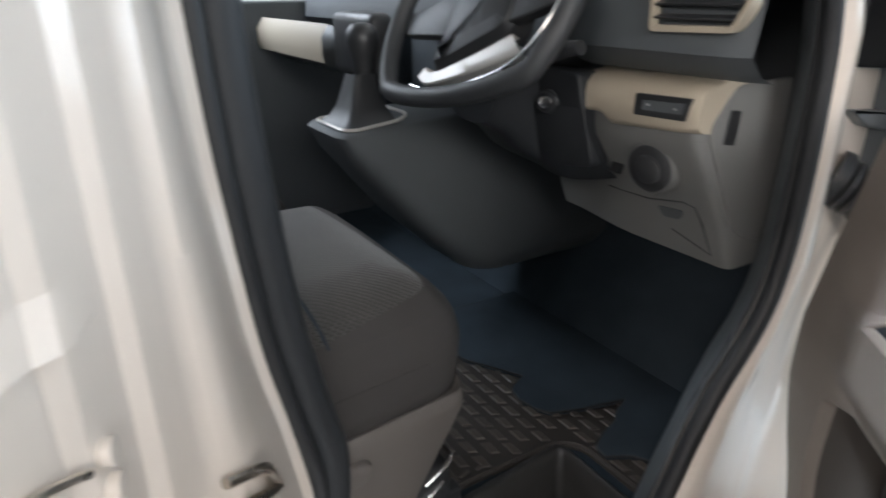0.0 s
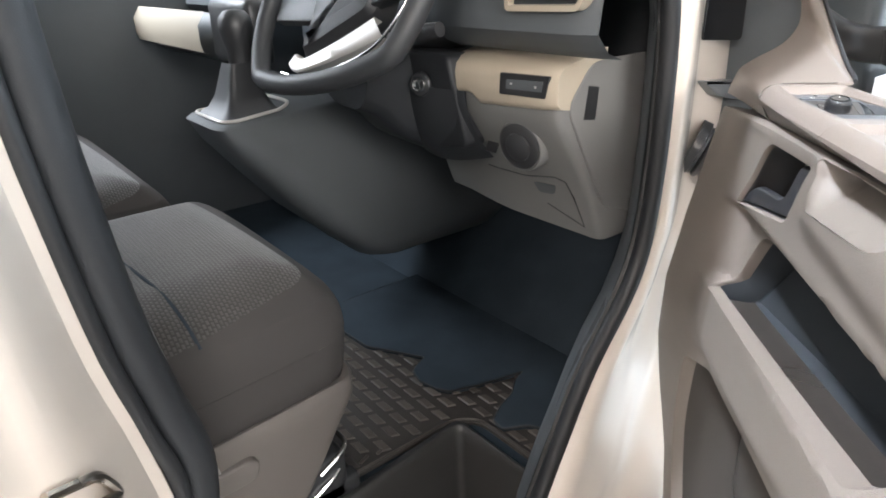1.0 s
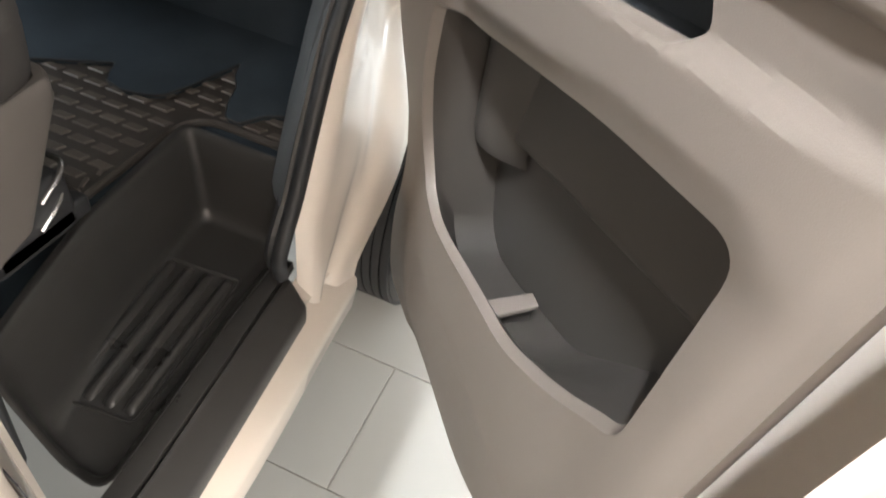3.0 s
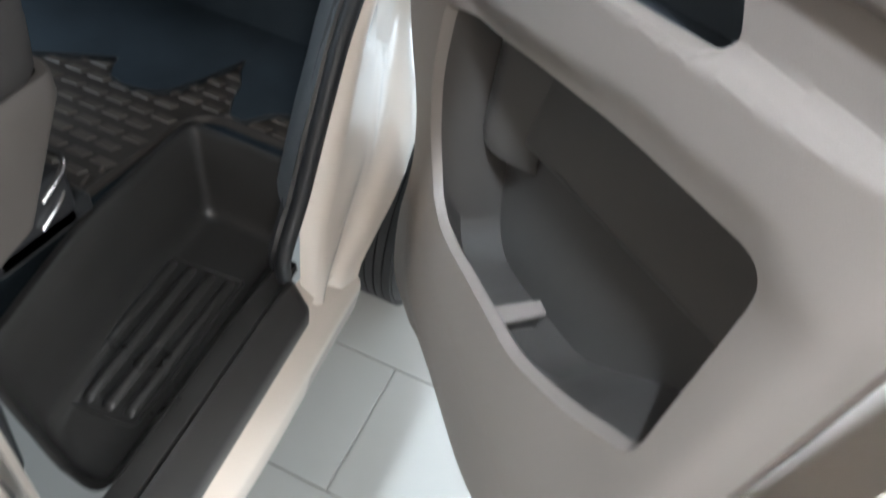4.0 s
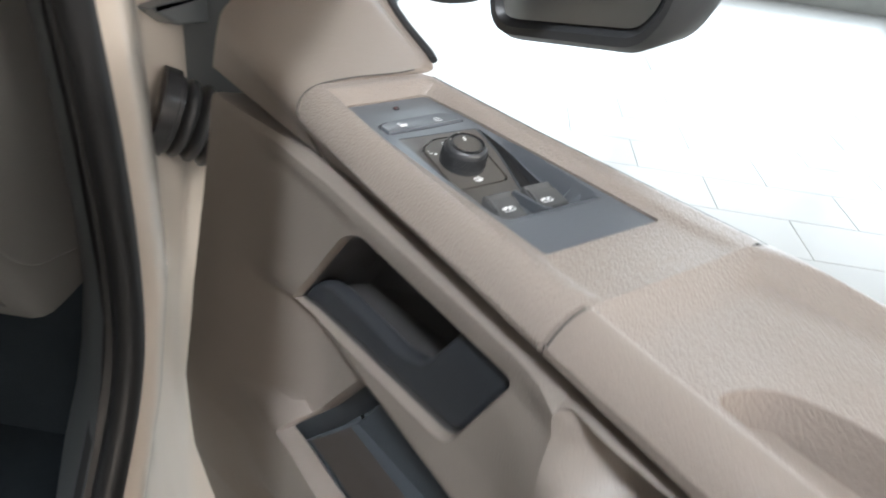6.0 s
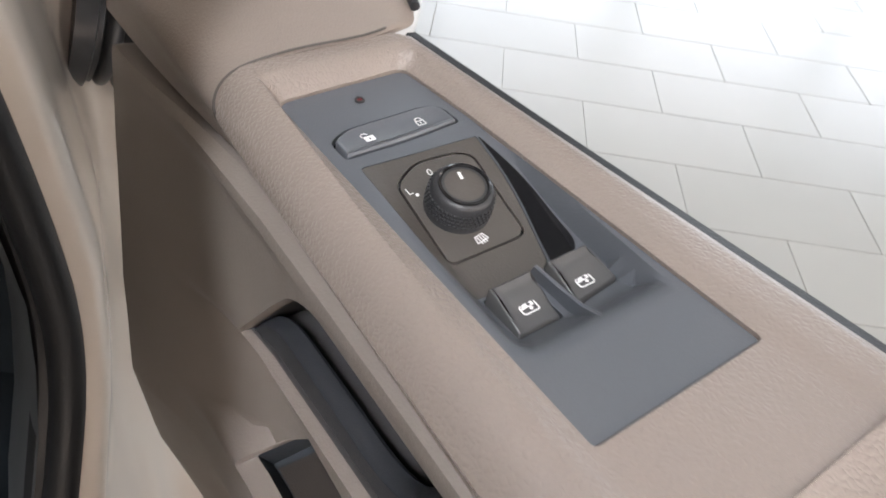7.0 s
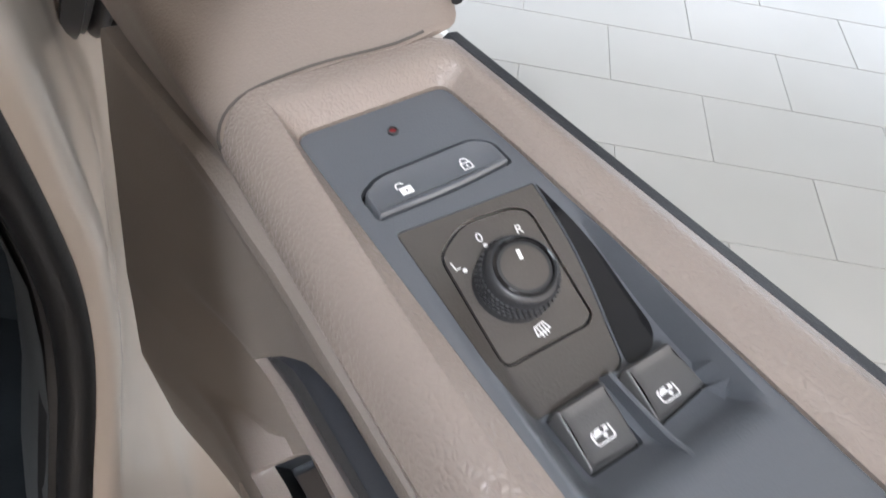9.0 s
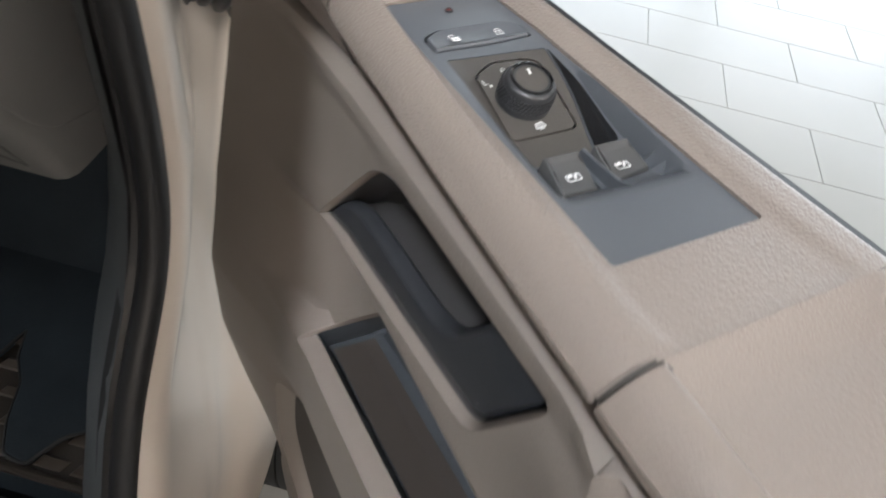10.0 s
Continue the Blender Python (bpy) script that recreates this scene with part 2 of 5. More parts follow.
def fabric(name, dark, light, pitch):
    """Woven seat cloth: short light ribs in rows."""
    mt = bpy.data.materials.new(name)
    mt.use_nodes = True
    nt = mt.node_tree
    b = nt.nodes["Principled BSDF"]
    co = nt.nodes.new("ShaderNodeTexCoord")
    br = nt.nodes.new("ShaderNodeTexBrick")
    br.offset, br.inputs["Scale"].default_value = 0.5, 1.0
    br.inputs["Brick Width"].default_value, br.inputs["Row Height"].default_value = pitch * 1.25, pitch
    br.inputs["Mortar Size"].default_value, br.inputs["Mortar Smooth"].default_value = pitch * 0.3, 0.6
    br.inputs["Color1"].default_value, br.inputs["Color2"].default_value = (*light, 1), (*[c * 0.75 for c in light], 1)
    br.inputs["Mortar"].default_value = (*dark, 1)
    nt.links.new(co.outputs["Object"], br.inputs["Vector"])
    no = nt.nodes.new("ShaderNodeTexNoise")
    no.inputs["Scale"].default_value = 7.0
    nt.links.new(co.outputs["Object"], no.inputs["Vector"])
    mx = nt.nodes.new("ShaderNodeMixRGB")
    mx.blend_type, mx.inputs[0].default_value = "OVERLAY", 0.35
    nt.links.new(br.outputs["Color"], mx.inputs[1]), nt.links.new(no.outputs["Fac"], mx.inputs[2])
    nt.links.new(mx.outputs[0], b.inputs["Base Color"])
    b.inputs["Roughness"].default_value = 0.92
    b.inputs["Sheen Weight"].default_value = 0.25
    bp = nt.nodes.new("ShaderNodeBump")
    bp.inputs["Strength"].default_value, bp.inputs["Distance"].default_value = 0.6, 0.0015
    nt.links.new(br.outputs["Fac"], bp.inputs["Height"])
    bp.invert = True
    nt.links.new(bp.outputs[0], b.inputs["Normal"])
    return mt


CARD = material("door_card_plastic", (0.178, 0.153, 0.133), 0.48, bump=0.25, bump_scale=900, vary=0.05)
LEATHER = material("grained_trim", (0.205, 0.172, 0.150), 0.36, bump=0.26, bump_scale=470, cells=True, vary=0.07)
SMOOTH = material("smooth_trim", (0.195, 0.163, 0.141), 0.36, bump=0.14, bump_scale=700, cells=True, vary=0.09, scale=14)
SATIN = material("blue_grey_satin_plastic", (0.082, 0.089, 0.099), 0.33, bump=0.12, bump_scale=1500, vary=0.05)
SWITCHM = material("warm_grey_switch_plastic", (0.058, 0.058, 0.058), 0.48, vary=0.06, bump=0.1, bump_scale=1500)
SMOKE = material("brown_grey_brushed_plastic", (0.062, 0.056, 0.05), 0.4, vary=0.1, bump=0.15, bump_scale=1200)
BLACK = material("black_plastic", (0.026, 0.027, 0.029), 0.4, bump=0.2, bump_scale=900)
GLOSS = material("gloss_black", (0.008, 0.008, 0.009), 0.08, vary=0.02)
RUBBER = material("black_rubber", (0.015, 0.016, 0.018), 0.5, bump=0.2, bump_scale=400, rough_vary=0.12)
WHITE = material("white_car_paint", (0.69, 0.622, 0.553), 0.32, coat=0.8, vary=0.02, rough_vary=0.03)
BIN = material("dark_grey_moulding", (0.024, 0.026, 0.029), 0.5, bump=0.25, bump_scale=900, vary=0.06, spec=0.35)
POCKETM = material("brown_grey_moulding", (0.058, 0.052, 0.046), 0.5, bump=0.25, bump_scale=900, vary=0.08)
BINWALL = material("blue_grey_bin_plastic", (0.038, 0.043, 0.048), 0.5, bump=0.25, bump_scale=900, vary=0.06, spec=0.3)
# lining beige darkened: the recess's shade is put into the floor colour
BINFLOOR = material("shaded_floor_plastic", (0.046, 0.039, 0.034), 0.3, bump=0.2, bump_scale=900)
CUPM = material("dark_cup_plastic", (0.046, 0.044, 0.043), 0.3, bump=0.2, bump_scale=900)
SILVER = material("satin_silver_plastic", (0.55, 0.53, 0.50), 0.35, 0.35, vary=0.04)
LATCH = material("dark_latch_plastic", (0.028, 0.030, 0.034), 0.34, bump=0.15, bump_scale=1200, vary=0.06, spec=0.35)
CONSOLEM = material("console_grey_plastic", (0.074, 0.081, 0.086), 0.65, bump=0.3, bump_scale=800, vary=0.06, spec=0.3)
DASH = material("dash_grey_plastic", (0.160, 0.161, 0.157), 0.6, bump=0.3, bump_scale=800, vary=0.06)
DARKDASH = material("dark_dash_plastic", (0.080, 0.089, 0.096), 0.55, bump=0.3, bump_scale=800)
BEIGE = material("beige_trim", (0.42, 0.37, 0.29), 0.5, bump=0.2, bump_scale=800, vary=0.05)
BASEG = material("seat_base_plastic", (0.122, 0.109, 0.099), 0.55, bump=0.3, bump_scale=700, vary=0.05)
CHROME = material("satin_chrome", (0.62, 0.62, 0.62), 0.22, 1.0, vary=0.04)
STEEL = material("bright_steel", (0.55, 0.5, 0.44), 0.28, 1.0, vary=0.08)
# carpet base lifted towards blue: the footwell's haze is put into the colour
CARPET = material("haze_lifted_carpet", (0.033, 0.044, 0.055), 0.95, bump=0.8, bump_scale=700, vary=0.3, spec=0.1)
MAT = material("brown_black_rubber_mat", (0.036, 0.031, 0.027), 0.5, bump=0.3, bump_scale=500, vary=0.2)
PAD = material("rubber_mat_pads", (0.082, 0.071, 0.060), 0.4, bump=0.25, bump_scale=500, vary=0.2, per_object=0.3)
TUB = material("black_step_moulding", (0.035, 0.034, 0.033), 0.30, bump=0.35, bump_scale=700, vary=0.10, scale=7)
SEATTOP = fabric("woven_seat_cloth", (0.036, 0.033, 0.031), (0.076, 0.071, 0.066), 0.0052)
SEATSIDE = material("plain_seat_cloth", (0.045, 0.041, 0.039), 0.9, bump=0.5, bump_scale=900, vary=0.1)
WEB = material("grey_webbing", (0.33, 0.33, 0.33), 0.8, bump=0.4, bump_scale=900)
SYMBOL = material("white_print", (0.75, 0.75, 0.75), 0.5, vary=0.02)
LAMP_RED = material("dark_red_lens", (0.12, 0.01, 0.012), 0.15)
# low base colour puts the reflection of the dark cab into the glass
MIRROR = material("mirror_glass", (0.30, 0.33, 0.35), 0.22, 1.0, vary=0.01, rough_vary=0.01)
TILE = material("pale_floor_tile", (0.31, 0.305, 0.29), 0.24, vary=0.05, scale=2.5, per_object=0.25, rough_vary=0.03)
GROUT = material("grey_grout", (0.32, 0.30, 0.27), 0.8)
WALL = material("white_plaster", (0.50, 0.50, 0.49), 0.85, vary=0.03, bump=0.1, bump_scale=80)
CEIL = material("white_ceiling_paint", (0.78, 0.78, 0.77), 0.85, vary=0.03, bump=0.1, bump_scale=80)
FRAME = material("grey_aluminium_frame", (0.34, 0.36, 0.35), 0.4, 0.4)
TYRE = material("tyre_rubber", (0.02, 0.02, 0.02), 0.75)

# ---- driver's door ----
# Local axes of the door: u away from the hinge, w towards the cab, v up.
DOOR_AT = Matrix.Translation((0.11255, 1.27514, 0.2142)) @ Matrix.Rotation(radians(-51.278), 4, "Z") @ Matrix.Diagonal((0.9475, 0.9475, 0.9237, 1))


def L(u, w, v):
    return Vector((u, -w, v))


door = thing("driver_door", "open white van door with beige grey plastic lining and deep pockets", "door", DOOR_AT)
switches = thing("door_switch_panel", "blue-grey switch panel with mirror knob set in a door armrest", "switch panel", DOOR_AT)


def arm_top(u):
    return 1.2945 + 0.038 * max(0, u - 0.05)


def arm_low(u):
    return 1.258 + 0.081 * (u + 0.02)


FLARE = [(0.2, 0.0), (0.4, 0.006), (0.5, 0.010), (0.6, 0.016), (0.7, 0.026), (0.8, 0.042), (0.9, 0.053), (1.0, 0.052), (1.1, 0.038), (1.2, 0.017), (1.262, 0.0), (1.3, -0.01)]


def card_w(u, v):
    """Relief of the door lining."""
    w = table(v, [(0.2, 0.030), (0.5, 0.034), (0.8, 0.020), (1.0, 0.008), (1.06, 0.004), (1.1, 0.0), (1.2, -0.010), (1.26, -0.014)]) + 0.014
    w -= 0.014
    lo, hi = 1.060 + 0.145 * u, 1.150 + 0.072 * u
    fade = sstep(-0.09, 0.0, u) * (1 - sstep(0.5, 0.62, u))
    w += 0.014 * sstep(lo + 0.006, lo - 0.010, v) * sstep(lo - 0.13, lo - 0.07, v) * fade
    w -= 0.012 * sstep(lo - 0.004, lo + 0.010, v) * sstep(hi + 0.010, hi, v) * fade
    w += 0.005 * sstep(hi + 0.004, hi + 0.016, v) * sstep(1.275, 1.24, v) * fade
    line = table(u, [(-0.06, 0.932), (0.072, 0.954), (0.358, 1.029), (0.54, 1.056)])
    w -= 0.007 * sstep(line + 0.032, line + 0.002, v) * sstep(0.56, 0.50, u) * sstep(-0.06, 0.0, u)
    w += 0.007 * sstep(1.20, 1.228, v) * sstep(0.16, 0.215, u) * sstep(0.42, 0.35, u)
    top = arm_low(u)
    w += 0.003 * sstep(top - 0.016, top - 0.008, v) * sstep(-0.30, -0.22, u) * sstep(0.26, 0.19, u)
    w -= 0.008 * sstep(top - 0.004, top + 0.001, v)
    w -= 0.03 * sstep(0.40, 0.20, v) ** 2
    w -= 0.012 * sstep(0.575, 0.612, u)
    # the hinge side flares towards the cab
    r = min(1.0, max(0.0, (0.004 - u) / 0.139))
    r = r * r * (3 - 2 * r) * 0.35 + r * 0.65
    return w + (table(v, FLARE) - w) * r


def on_card(u, v, dw=0.0):
    return L(u, card_w(u, v) + dw, v)


front = [(-0.156, arm_low(-0.156)), (-0.138, 1.20), (-0.130, 1.08), (-0.146, 0.93), (-0.140, 0.86), (-0.121, 0.77), (-0.118, 0.64), (-0.15, 0.52), (-0.195, 0.40), (-0.21, 0.30), (-0.205, 0.22)]
outline = front + [(-0.18, 0.19), (0.07, 0.213), (0.37, 0.335), (0.54, 0.45), (0.612, 0.56), (0.612, 0.90), (0.612, arm_low(0.612)), (0.3, arm_low(0.3)), (0.0, arm_low(0.0)), (-0.10, arm_low(-0.10))]
outline = dense(rounded(outline, [0.01, 0.05, 0.06, 0.06, 0.05, 0.06, 0.06, 0.06, 0.06, 0.05, 0.03, 0.03, 0.1, 0.1, 0.06, 0.05, 0, 0.0, 0.1, 0.1, 0.03], 5), 0.012)

POCKET = dense(rounded([(-0.052, 0.922), (-0.060, 0.80), (-0.040, 0.70), (0.004, 0.626), (0.06, 0.606), (0.12, 0.613), (0.237, 0.640), (0.339, 0.660), (0.447, 0.726), (0.545, 0.812), (0.535, 1.050), (0.358, 1.021), (0.072, 0.946)],
                       [0.012, 0.05, 0.04, 0.03, 0.02, 0.03, 0.05, 0.04, 0.05, 0.03, 0.028, 0.05, 0.03], 6), 0.012)
INSERT = dense(rounded([(-0.013, 1.047), (0.048, 1.146), (0.342, 1.187), (0.366, 1.178), (0.403, 1.130), (0.397, 1.114)], [0.012, 0.022, 0.02, 0.02, 0.010, 0.010], 6), 0.010)
HANDLE = dense(rounded([(-0.021, 1.158), (0.008, 1.206), (0.030, 1.238), (0.046, 1.248), (0.168, 1.258), (0.143, 1.196)], [0.006, 0.03, 0.02, 0.016, 0.008, 0.010], 5), 0.008)
PULL = dense(rounded([(0.197, 1.230), (0.190, 1.2735), (0.291, 1.2820), (0.362, 1.2875), (0.345, 1.258), (0.322, 1.246)], [0.008, 0.008, 0.02, 0.006, 0.012, 0.015], 5), 0.008)

card = Geo()
card.plate(outline, [POCKET, INSERT, HANDLE, PULL], on_card, 0.008, 0.004, 0.081)


def rim(g, loop, depths):
    """Rolls the edge of an opening inwards: (inset, depth) pairs."""
    g.loft([[on_card(a, b, -dw) for a, b in (inset(loop, d) if d else loop)] for d, dw in depths])


rim(card, POCKET, [(0, 0), (0.001, 0.002), (0.004, 0.006), (0.006, 0.014)])
rim(card, INSERT, [(0, 0), (0.0006, 0.001), (0.002, 0.004), (0.003, 0.012)])
rim(card, HANDLE, [(0, 0), (0.0005, 0.001), (0.0015, 0.003), (0.002, 0.010)])
edge_back = [on_card(a, b, -0.004) for a, b in outline]
card.loft([[on_card(a, b) for a, b in outline], edge_back, [L(a, card_w(a, b) - 0.03, b) for a, b in inset(outline, 0.004)]])
door_card = part("door_card", card, CARD, door, "beige grey moulded door lining", 30)

# open bin behind the middle opening
g = Geo()
mid = inset(INSERT, 0.003)


def bin_low(a):
    return 1.049 + 0.164 * (a + 0.013)


def bin_pt(a, b, dw, drop):
    """Lower side sinks below the lip."""
    return L(a, card_w(a, b) - dw, b - drop * sstep(0.05, 0.0, b - bin_low(a)))


g.loft([[bin_pt(a, b, 0.012, 0) for a, b in mid], [bin_pt(a, b, 0.020, 0.020) for a, b in mid], [bin_pt(a, b, 0.047, 0.020) for a, b in inset(mid, 0.001)], [bin_pt(a, b, 0.052, 0.018) for a, b in inset(mid, 0.006)]], True, False, True)
storage = part("storage_bin", g, BINWALL, door_card, "dark grey storage recess")
g = Geo()
g.grid(lambda a, b: L(0.002 + 0.385 * a, card_w(0.002 + 0.385 * a, bin_low(0.002 + 0.385 * a)) - 0.0205 - 0.031 * b, bin_low(0.002 + 0.385 * a) - 0.0145 + 0.003 * (1 - b) ** 2), 30, 8)
part("bin_floor", g, BINFLOOR, storage, "recess floor, lining beige darkened with painted shade")

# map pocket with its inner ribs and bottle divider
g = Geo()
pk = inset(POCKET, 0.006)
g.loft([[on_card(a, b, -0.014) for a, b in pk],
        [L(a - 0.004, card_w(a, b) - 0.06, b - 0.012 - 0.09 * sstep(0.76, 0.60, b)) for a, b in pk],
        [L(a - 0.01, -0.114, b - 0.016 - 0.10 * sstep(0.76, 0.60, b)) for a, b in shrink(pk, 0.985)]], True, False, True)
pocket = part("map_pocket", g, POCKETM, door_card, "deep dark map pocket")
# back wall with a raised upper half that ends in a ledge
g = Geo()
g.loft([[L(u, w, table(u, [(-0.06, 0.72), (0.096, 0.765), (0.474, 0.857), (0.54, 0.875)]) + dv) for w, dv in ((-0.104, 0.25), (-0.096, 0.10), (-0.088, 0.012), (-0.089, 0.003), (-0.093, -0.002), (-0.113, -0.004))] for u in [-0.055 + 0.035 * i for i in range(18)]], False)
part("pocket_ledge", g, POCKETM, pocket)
g = Geo()


def rest_w(a):
    return -0.108 + 0.052 * math.sin(math.pi * min(1.0, 0.1 + 0.9 * a)) ** 0.8


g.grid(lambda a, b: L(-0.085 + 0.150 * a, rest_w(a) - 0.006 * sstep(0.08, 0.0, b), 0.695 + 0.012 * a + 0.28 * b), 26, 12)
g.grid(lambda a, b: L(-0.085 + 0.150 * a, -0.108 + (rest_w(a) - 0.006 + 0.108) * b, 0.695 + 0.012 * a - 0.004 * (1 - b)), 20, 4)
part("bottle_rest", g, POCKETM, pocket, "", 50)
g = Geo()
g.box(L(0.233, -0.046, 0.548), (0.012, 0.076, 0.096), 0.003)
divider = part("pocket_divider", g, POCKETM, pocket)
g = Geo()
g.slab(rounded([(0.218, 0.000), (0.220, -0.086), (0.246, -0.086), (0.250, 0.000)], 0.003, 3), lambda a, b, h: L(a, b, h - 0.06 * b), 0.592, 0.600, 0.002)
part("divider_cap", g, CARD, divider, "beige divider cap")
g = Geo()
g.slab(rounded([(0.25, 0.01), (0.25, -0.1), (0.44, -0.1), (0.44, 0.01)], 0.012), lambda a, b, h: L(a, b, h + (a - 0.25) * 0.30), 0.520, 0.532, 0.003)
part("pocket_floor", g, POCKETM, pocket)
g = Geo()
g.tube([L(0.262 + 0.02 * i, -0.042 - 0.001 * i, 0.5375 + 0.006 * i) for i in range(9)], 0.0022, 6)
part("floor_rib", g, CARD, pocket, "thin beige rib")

# latch handle in its cup
g = Geo()
hd = inset(HANDLE, 0.002)
g.loft([[on_card(a, b, -0.005) for a, b in hd], [on_card(a, b, -0.030) for a, b in shrink(hd, 0.98)], [on_card(a, b, -0.038) for a, b in shrink(hd, 0.94)], [on_card(a, b, -0.042) for a, b in shrink(hd, 0.84)]], True, False, True)
cup = part("handle_cup", g, CUPM, door_card, "dark latch cup")
g = Geo()
lever = dense(rounded([(-0.018, 1.1605), (-0.008, 1.178), (0.011, 1.190), (0.050, 1.197), (0.090, 1.203), (0.108, 1.213), (0.117, 1.230), (0.127, 1.2485), (0.165, 1.2553), (0.1415, 1.1985)], [0.005, 0.008, 0.01, 0.02, 0.012, 0.012, 0.02, 0.006, 0.006, 0.008], 5), 0.006)
g.loft([[on_card(a, b, -0.0155) for a, b in inset(lever, 0.002)], [on_card(a, b, -0.0135) for a, b in lever], [on_card(a, b, -0.0105) for a, b in lever], [on_card(a, b, -0.0078) for a, b in inset(lever, 0.0008)], [on_card(a, b, -0.0062) for a, b in inset(lever, 0.0024)], [on_card(a, b, -0.006) for a, b in inset(lever, 0.003)]])
g.plate(inset(lever, 0.003), [], lambda a, b: on_card(a, b, -0.006), 0.006)
g.plate(inset(lever, 0.002), [], lambda a, b: on_card(a, b, -0.0155), 0.008)
part("latch_handle", g, LATCH, door_card, "dark blue-grey latch handle")

# grab cup behind the armrest
g = Geo()


def scoop(a, b):
    """Floor slopes inwards from the lip up to the armrest's underside."""
    up = b - table(a, [(0.190, 1.229), (0.197, 1.230), (0.322, 1.246), (0.345, 1.258), (0.362, 1.280)])
    return on_card(a, b, -0.034 * sstep(-0.004, 0.034, up) * sstep(0.0, 0.026, a - 0.1985 + 0.2 * (b - 1.230)))


g.plate(PULL, [], scoop, 0.004)
part("grab_cup", g, CARD, door_card)

# armrest: two grained mouldings that meet at a seam


def arm_front(u):
    """Section of the armrest's front: lower edge to the upper lip."""
    t, lo = arm_top(u), arm_low(u) + 0.003
    sec = [(-0.058, lo - 0.003), (-0.0195, lo - 0.003), (-0.0180, lo - 0.001), (-0.0130, lo + 0.24 * (t - lo)), (-0.0088, lo + 0.44 * (t - lo)), (-0.0075, lo + 0.52 * (t - lo)), (-0.0075, t - 0.014), (-0.011, t - 0.008), (-0.014, t - 0.0045), (-0.0175, t - 0.0018), (-0.021, t - 0.0004), (-0.0242, t)]
    if u > 0.178:
        sec += [(-0.0255, t - 0.0003), (-0.0266, t - 0.0014), (-0.0269, t - 0.010)]
    lean = 0.020 * sstep(0.06, -0.037, u)
    return [L(u + lean * min(1, (t - v) / (t - lo)), w, v) for w, v in sec]


def edge_in(u):
    return -0.0275 - 0.0178 * (u + 0.019)


def edge_out(u):
    return -0.0845 - 0.09 * (u + 0.02)


def rim_top(u, w):
    """Height of the deck and of the raised rim round it."""
    t = arm_top(u)
    low_in = sstep(edge_in(u) + 0.003, edge_in(u) - 0.0005 - 0.004 * sstep(0.16, 0.19, u), w)
    low_in = max(low_in, sstep(0.172, 0.180, u))
    low_out = sstep(edge_out(u) - 0.007 - 0.02 * sstep(0.15, 0.25, u), edge_out(u) + 0.0005, w)
    low_front = sstep(-0.0265, -0.0205, u)
    h = t - max(t - 1.2875 - 0.055 * (u + 0.018), 0.0065 * sstep(0.174, 0.190, u)) * low_in * low_out * low_front
    round_ = table(u, [(-0.043, -0.0965), (0.05, -0.1115), (0.178, -0.128), (0.62, -0.135)]) - w
    return h - 0.004 * sstep(-0.007, 0.0, round_) + 0.003 * sstep(0.16, 0.26, u) * sstep(-0.06, -0.10, w)


g = Geo()
us = [-0.037, -0.036, -0.034] + [-0.030 + i * 0.0115 for i in range(18)] + [0.1762, 0.1770]
rows_ = [arm_front(u) for u in us]
rows_[-1] = [p + Vector((0, 0.0015, -0.001)) for p in rows_[-1]]
g.loft(rows_, False)
# deck and rim round the switch panel
PANEL = dense(rounded([(-0.0195, -0.0275), (-0.0215, -0.0835), (0.020, -0.0885), (0.146, -0.097), (0.146, -0.0335)], [0.006, 0.005, 0.05, 0.002, 0.002], 5), 0.008)
OUT_TOP = dense([(-0.037, -0.0242), (-0.037, -0.0965), (0.05, -0.1115), (0.178, -0.128), (0.178, -0.0242)], 0.01)
g.plate(OUT_TOP, [PANEL], lambda a, b: L(a, b, rim_top(a, b)), 0.004, 0.0022)
g.loft([[L(a, b, rim_top(a, b)) for a, b in PANEL], [L(a, b, 1.268) for a, b in PANEL]])
part("armrest_front", g, LEATHER, door, "grained brown-grey armrest moulding", 55)

g = Geo()
us = [0.1790, 0.1797, 0.181] + [0.19 + i * 0.03 for i in range(15)]
rows_ = [[p + L(0, 0.0008, 0.0008) for p in arm_front(u)] for u in us]
rows_[0] = [p + Vector((0, 0.0015, -0.001)) for p in rows_[0]]
g.loft(rows_, False)
part("armrest_rear", g, SMOOTH, door, "smooth beige grey armrest moulding", 55)
g = Geo()
g.loft([[p + L(0, -0.0016, -0.0010) for p in arm_front(u)] for u in (0.1745, 0.178)], False)
g.loft([[p + L(0, -0.0016, -0.0010) for p in arm_front(u)] for u in (0.1781, 0.1815)], False)
part("armrest_seam", g, POCKETM, door, "dark joint between the armrest mouldings")
g = Geo()
TRAY = dense(rounded([(0.222, -0.034), (0.228, -0.056), (0.250, -0.066), (0.37, -0.074), (0.60, -0.080), (0.60, -0.031), (0.40, -0.031)], [0.006, 0.012, 0.015, 0.02, 0.002, 0.002, 0.01], 6), 0.012)
OUT2 = dense([(0.178, -0.0258), (0.178, -0.128), (0.4, -0.132), (0.612, -0.135), (0.612, -0.0258)], 0.02)
g.plate(OUT2, [TRAY], lambda a, b: L(a, b, rim_top(a, b) + 0.0006), 0.008, 0.002)
g.loft([[L(a, b, rim_top(a, b) + 0.0006) for a, b in TRAY], [L(a, b, arm_top(a) - 0.012) for a, b in inset(TRAY, 0.0015)], [L(a, b, arm_top(a) - 0.07) for a, b in inset(TRAY, 0.005)]], True, False, True)
part("armrest_deck", g, LEATHER, door, "beige grey armrest deck with a tray", 55)

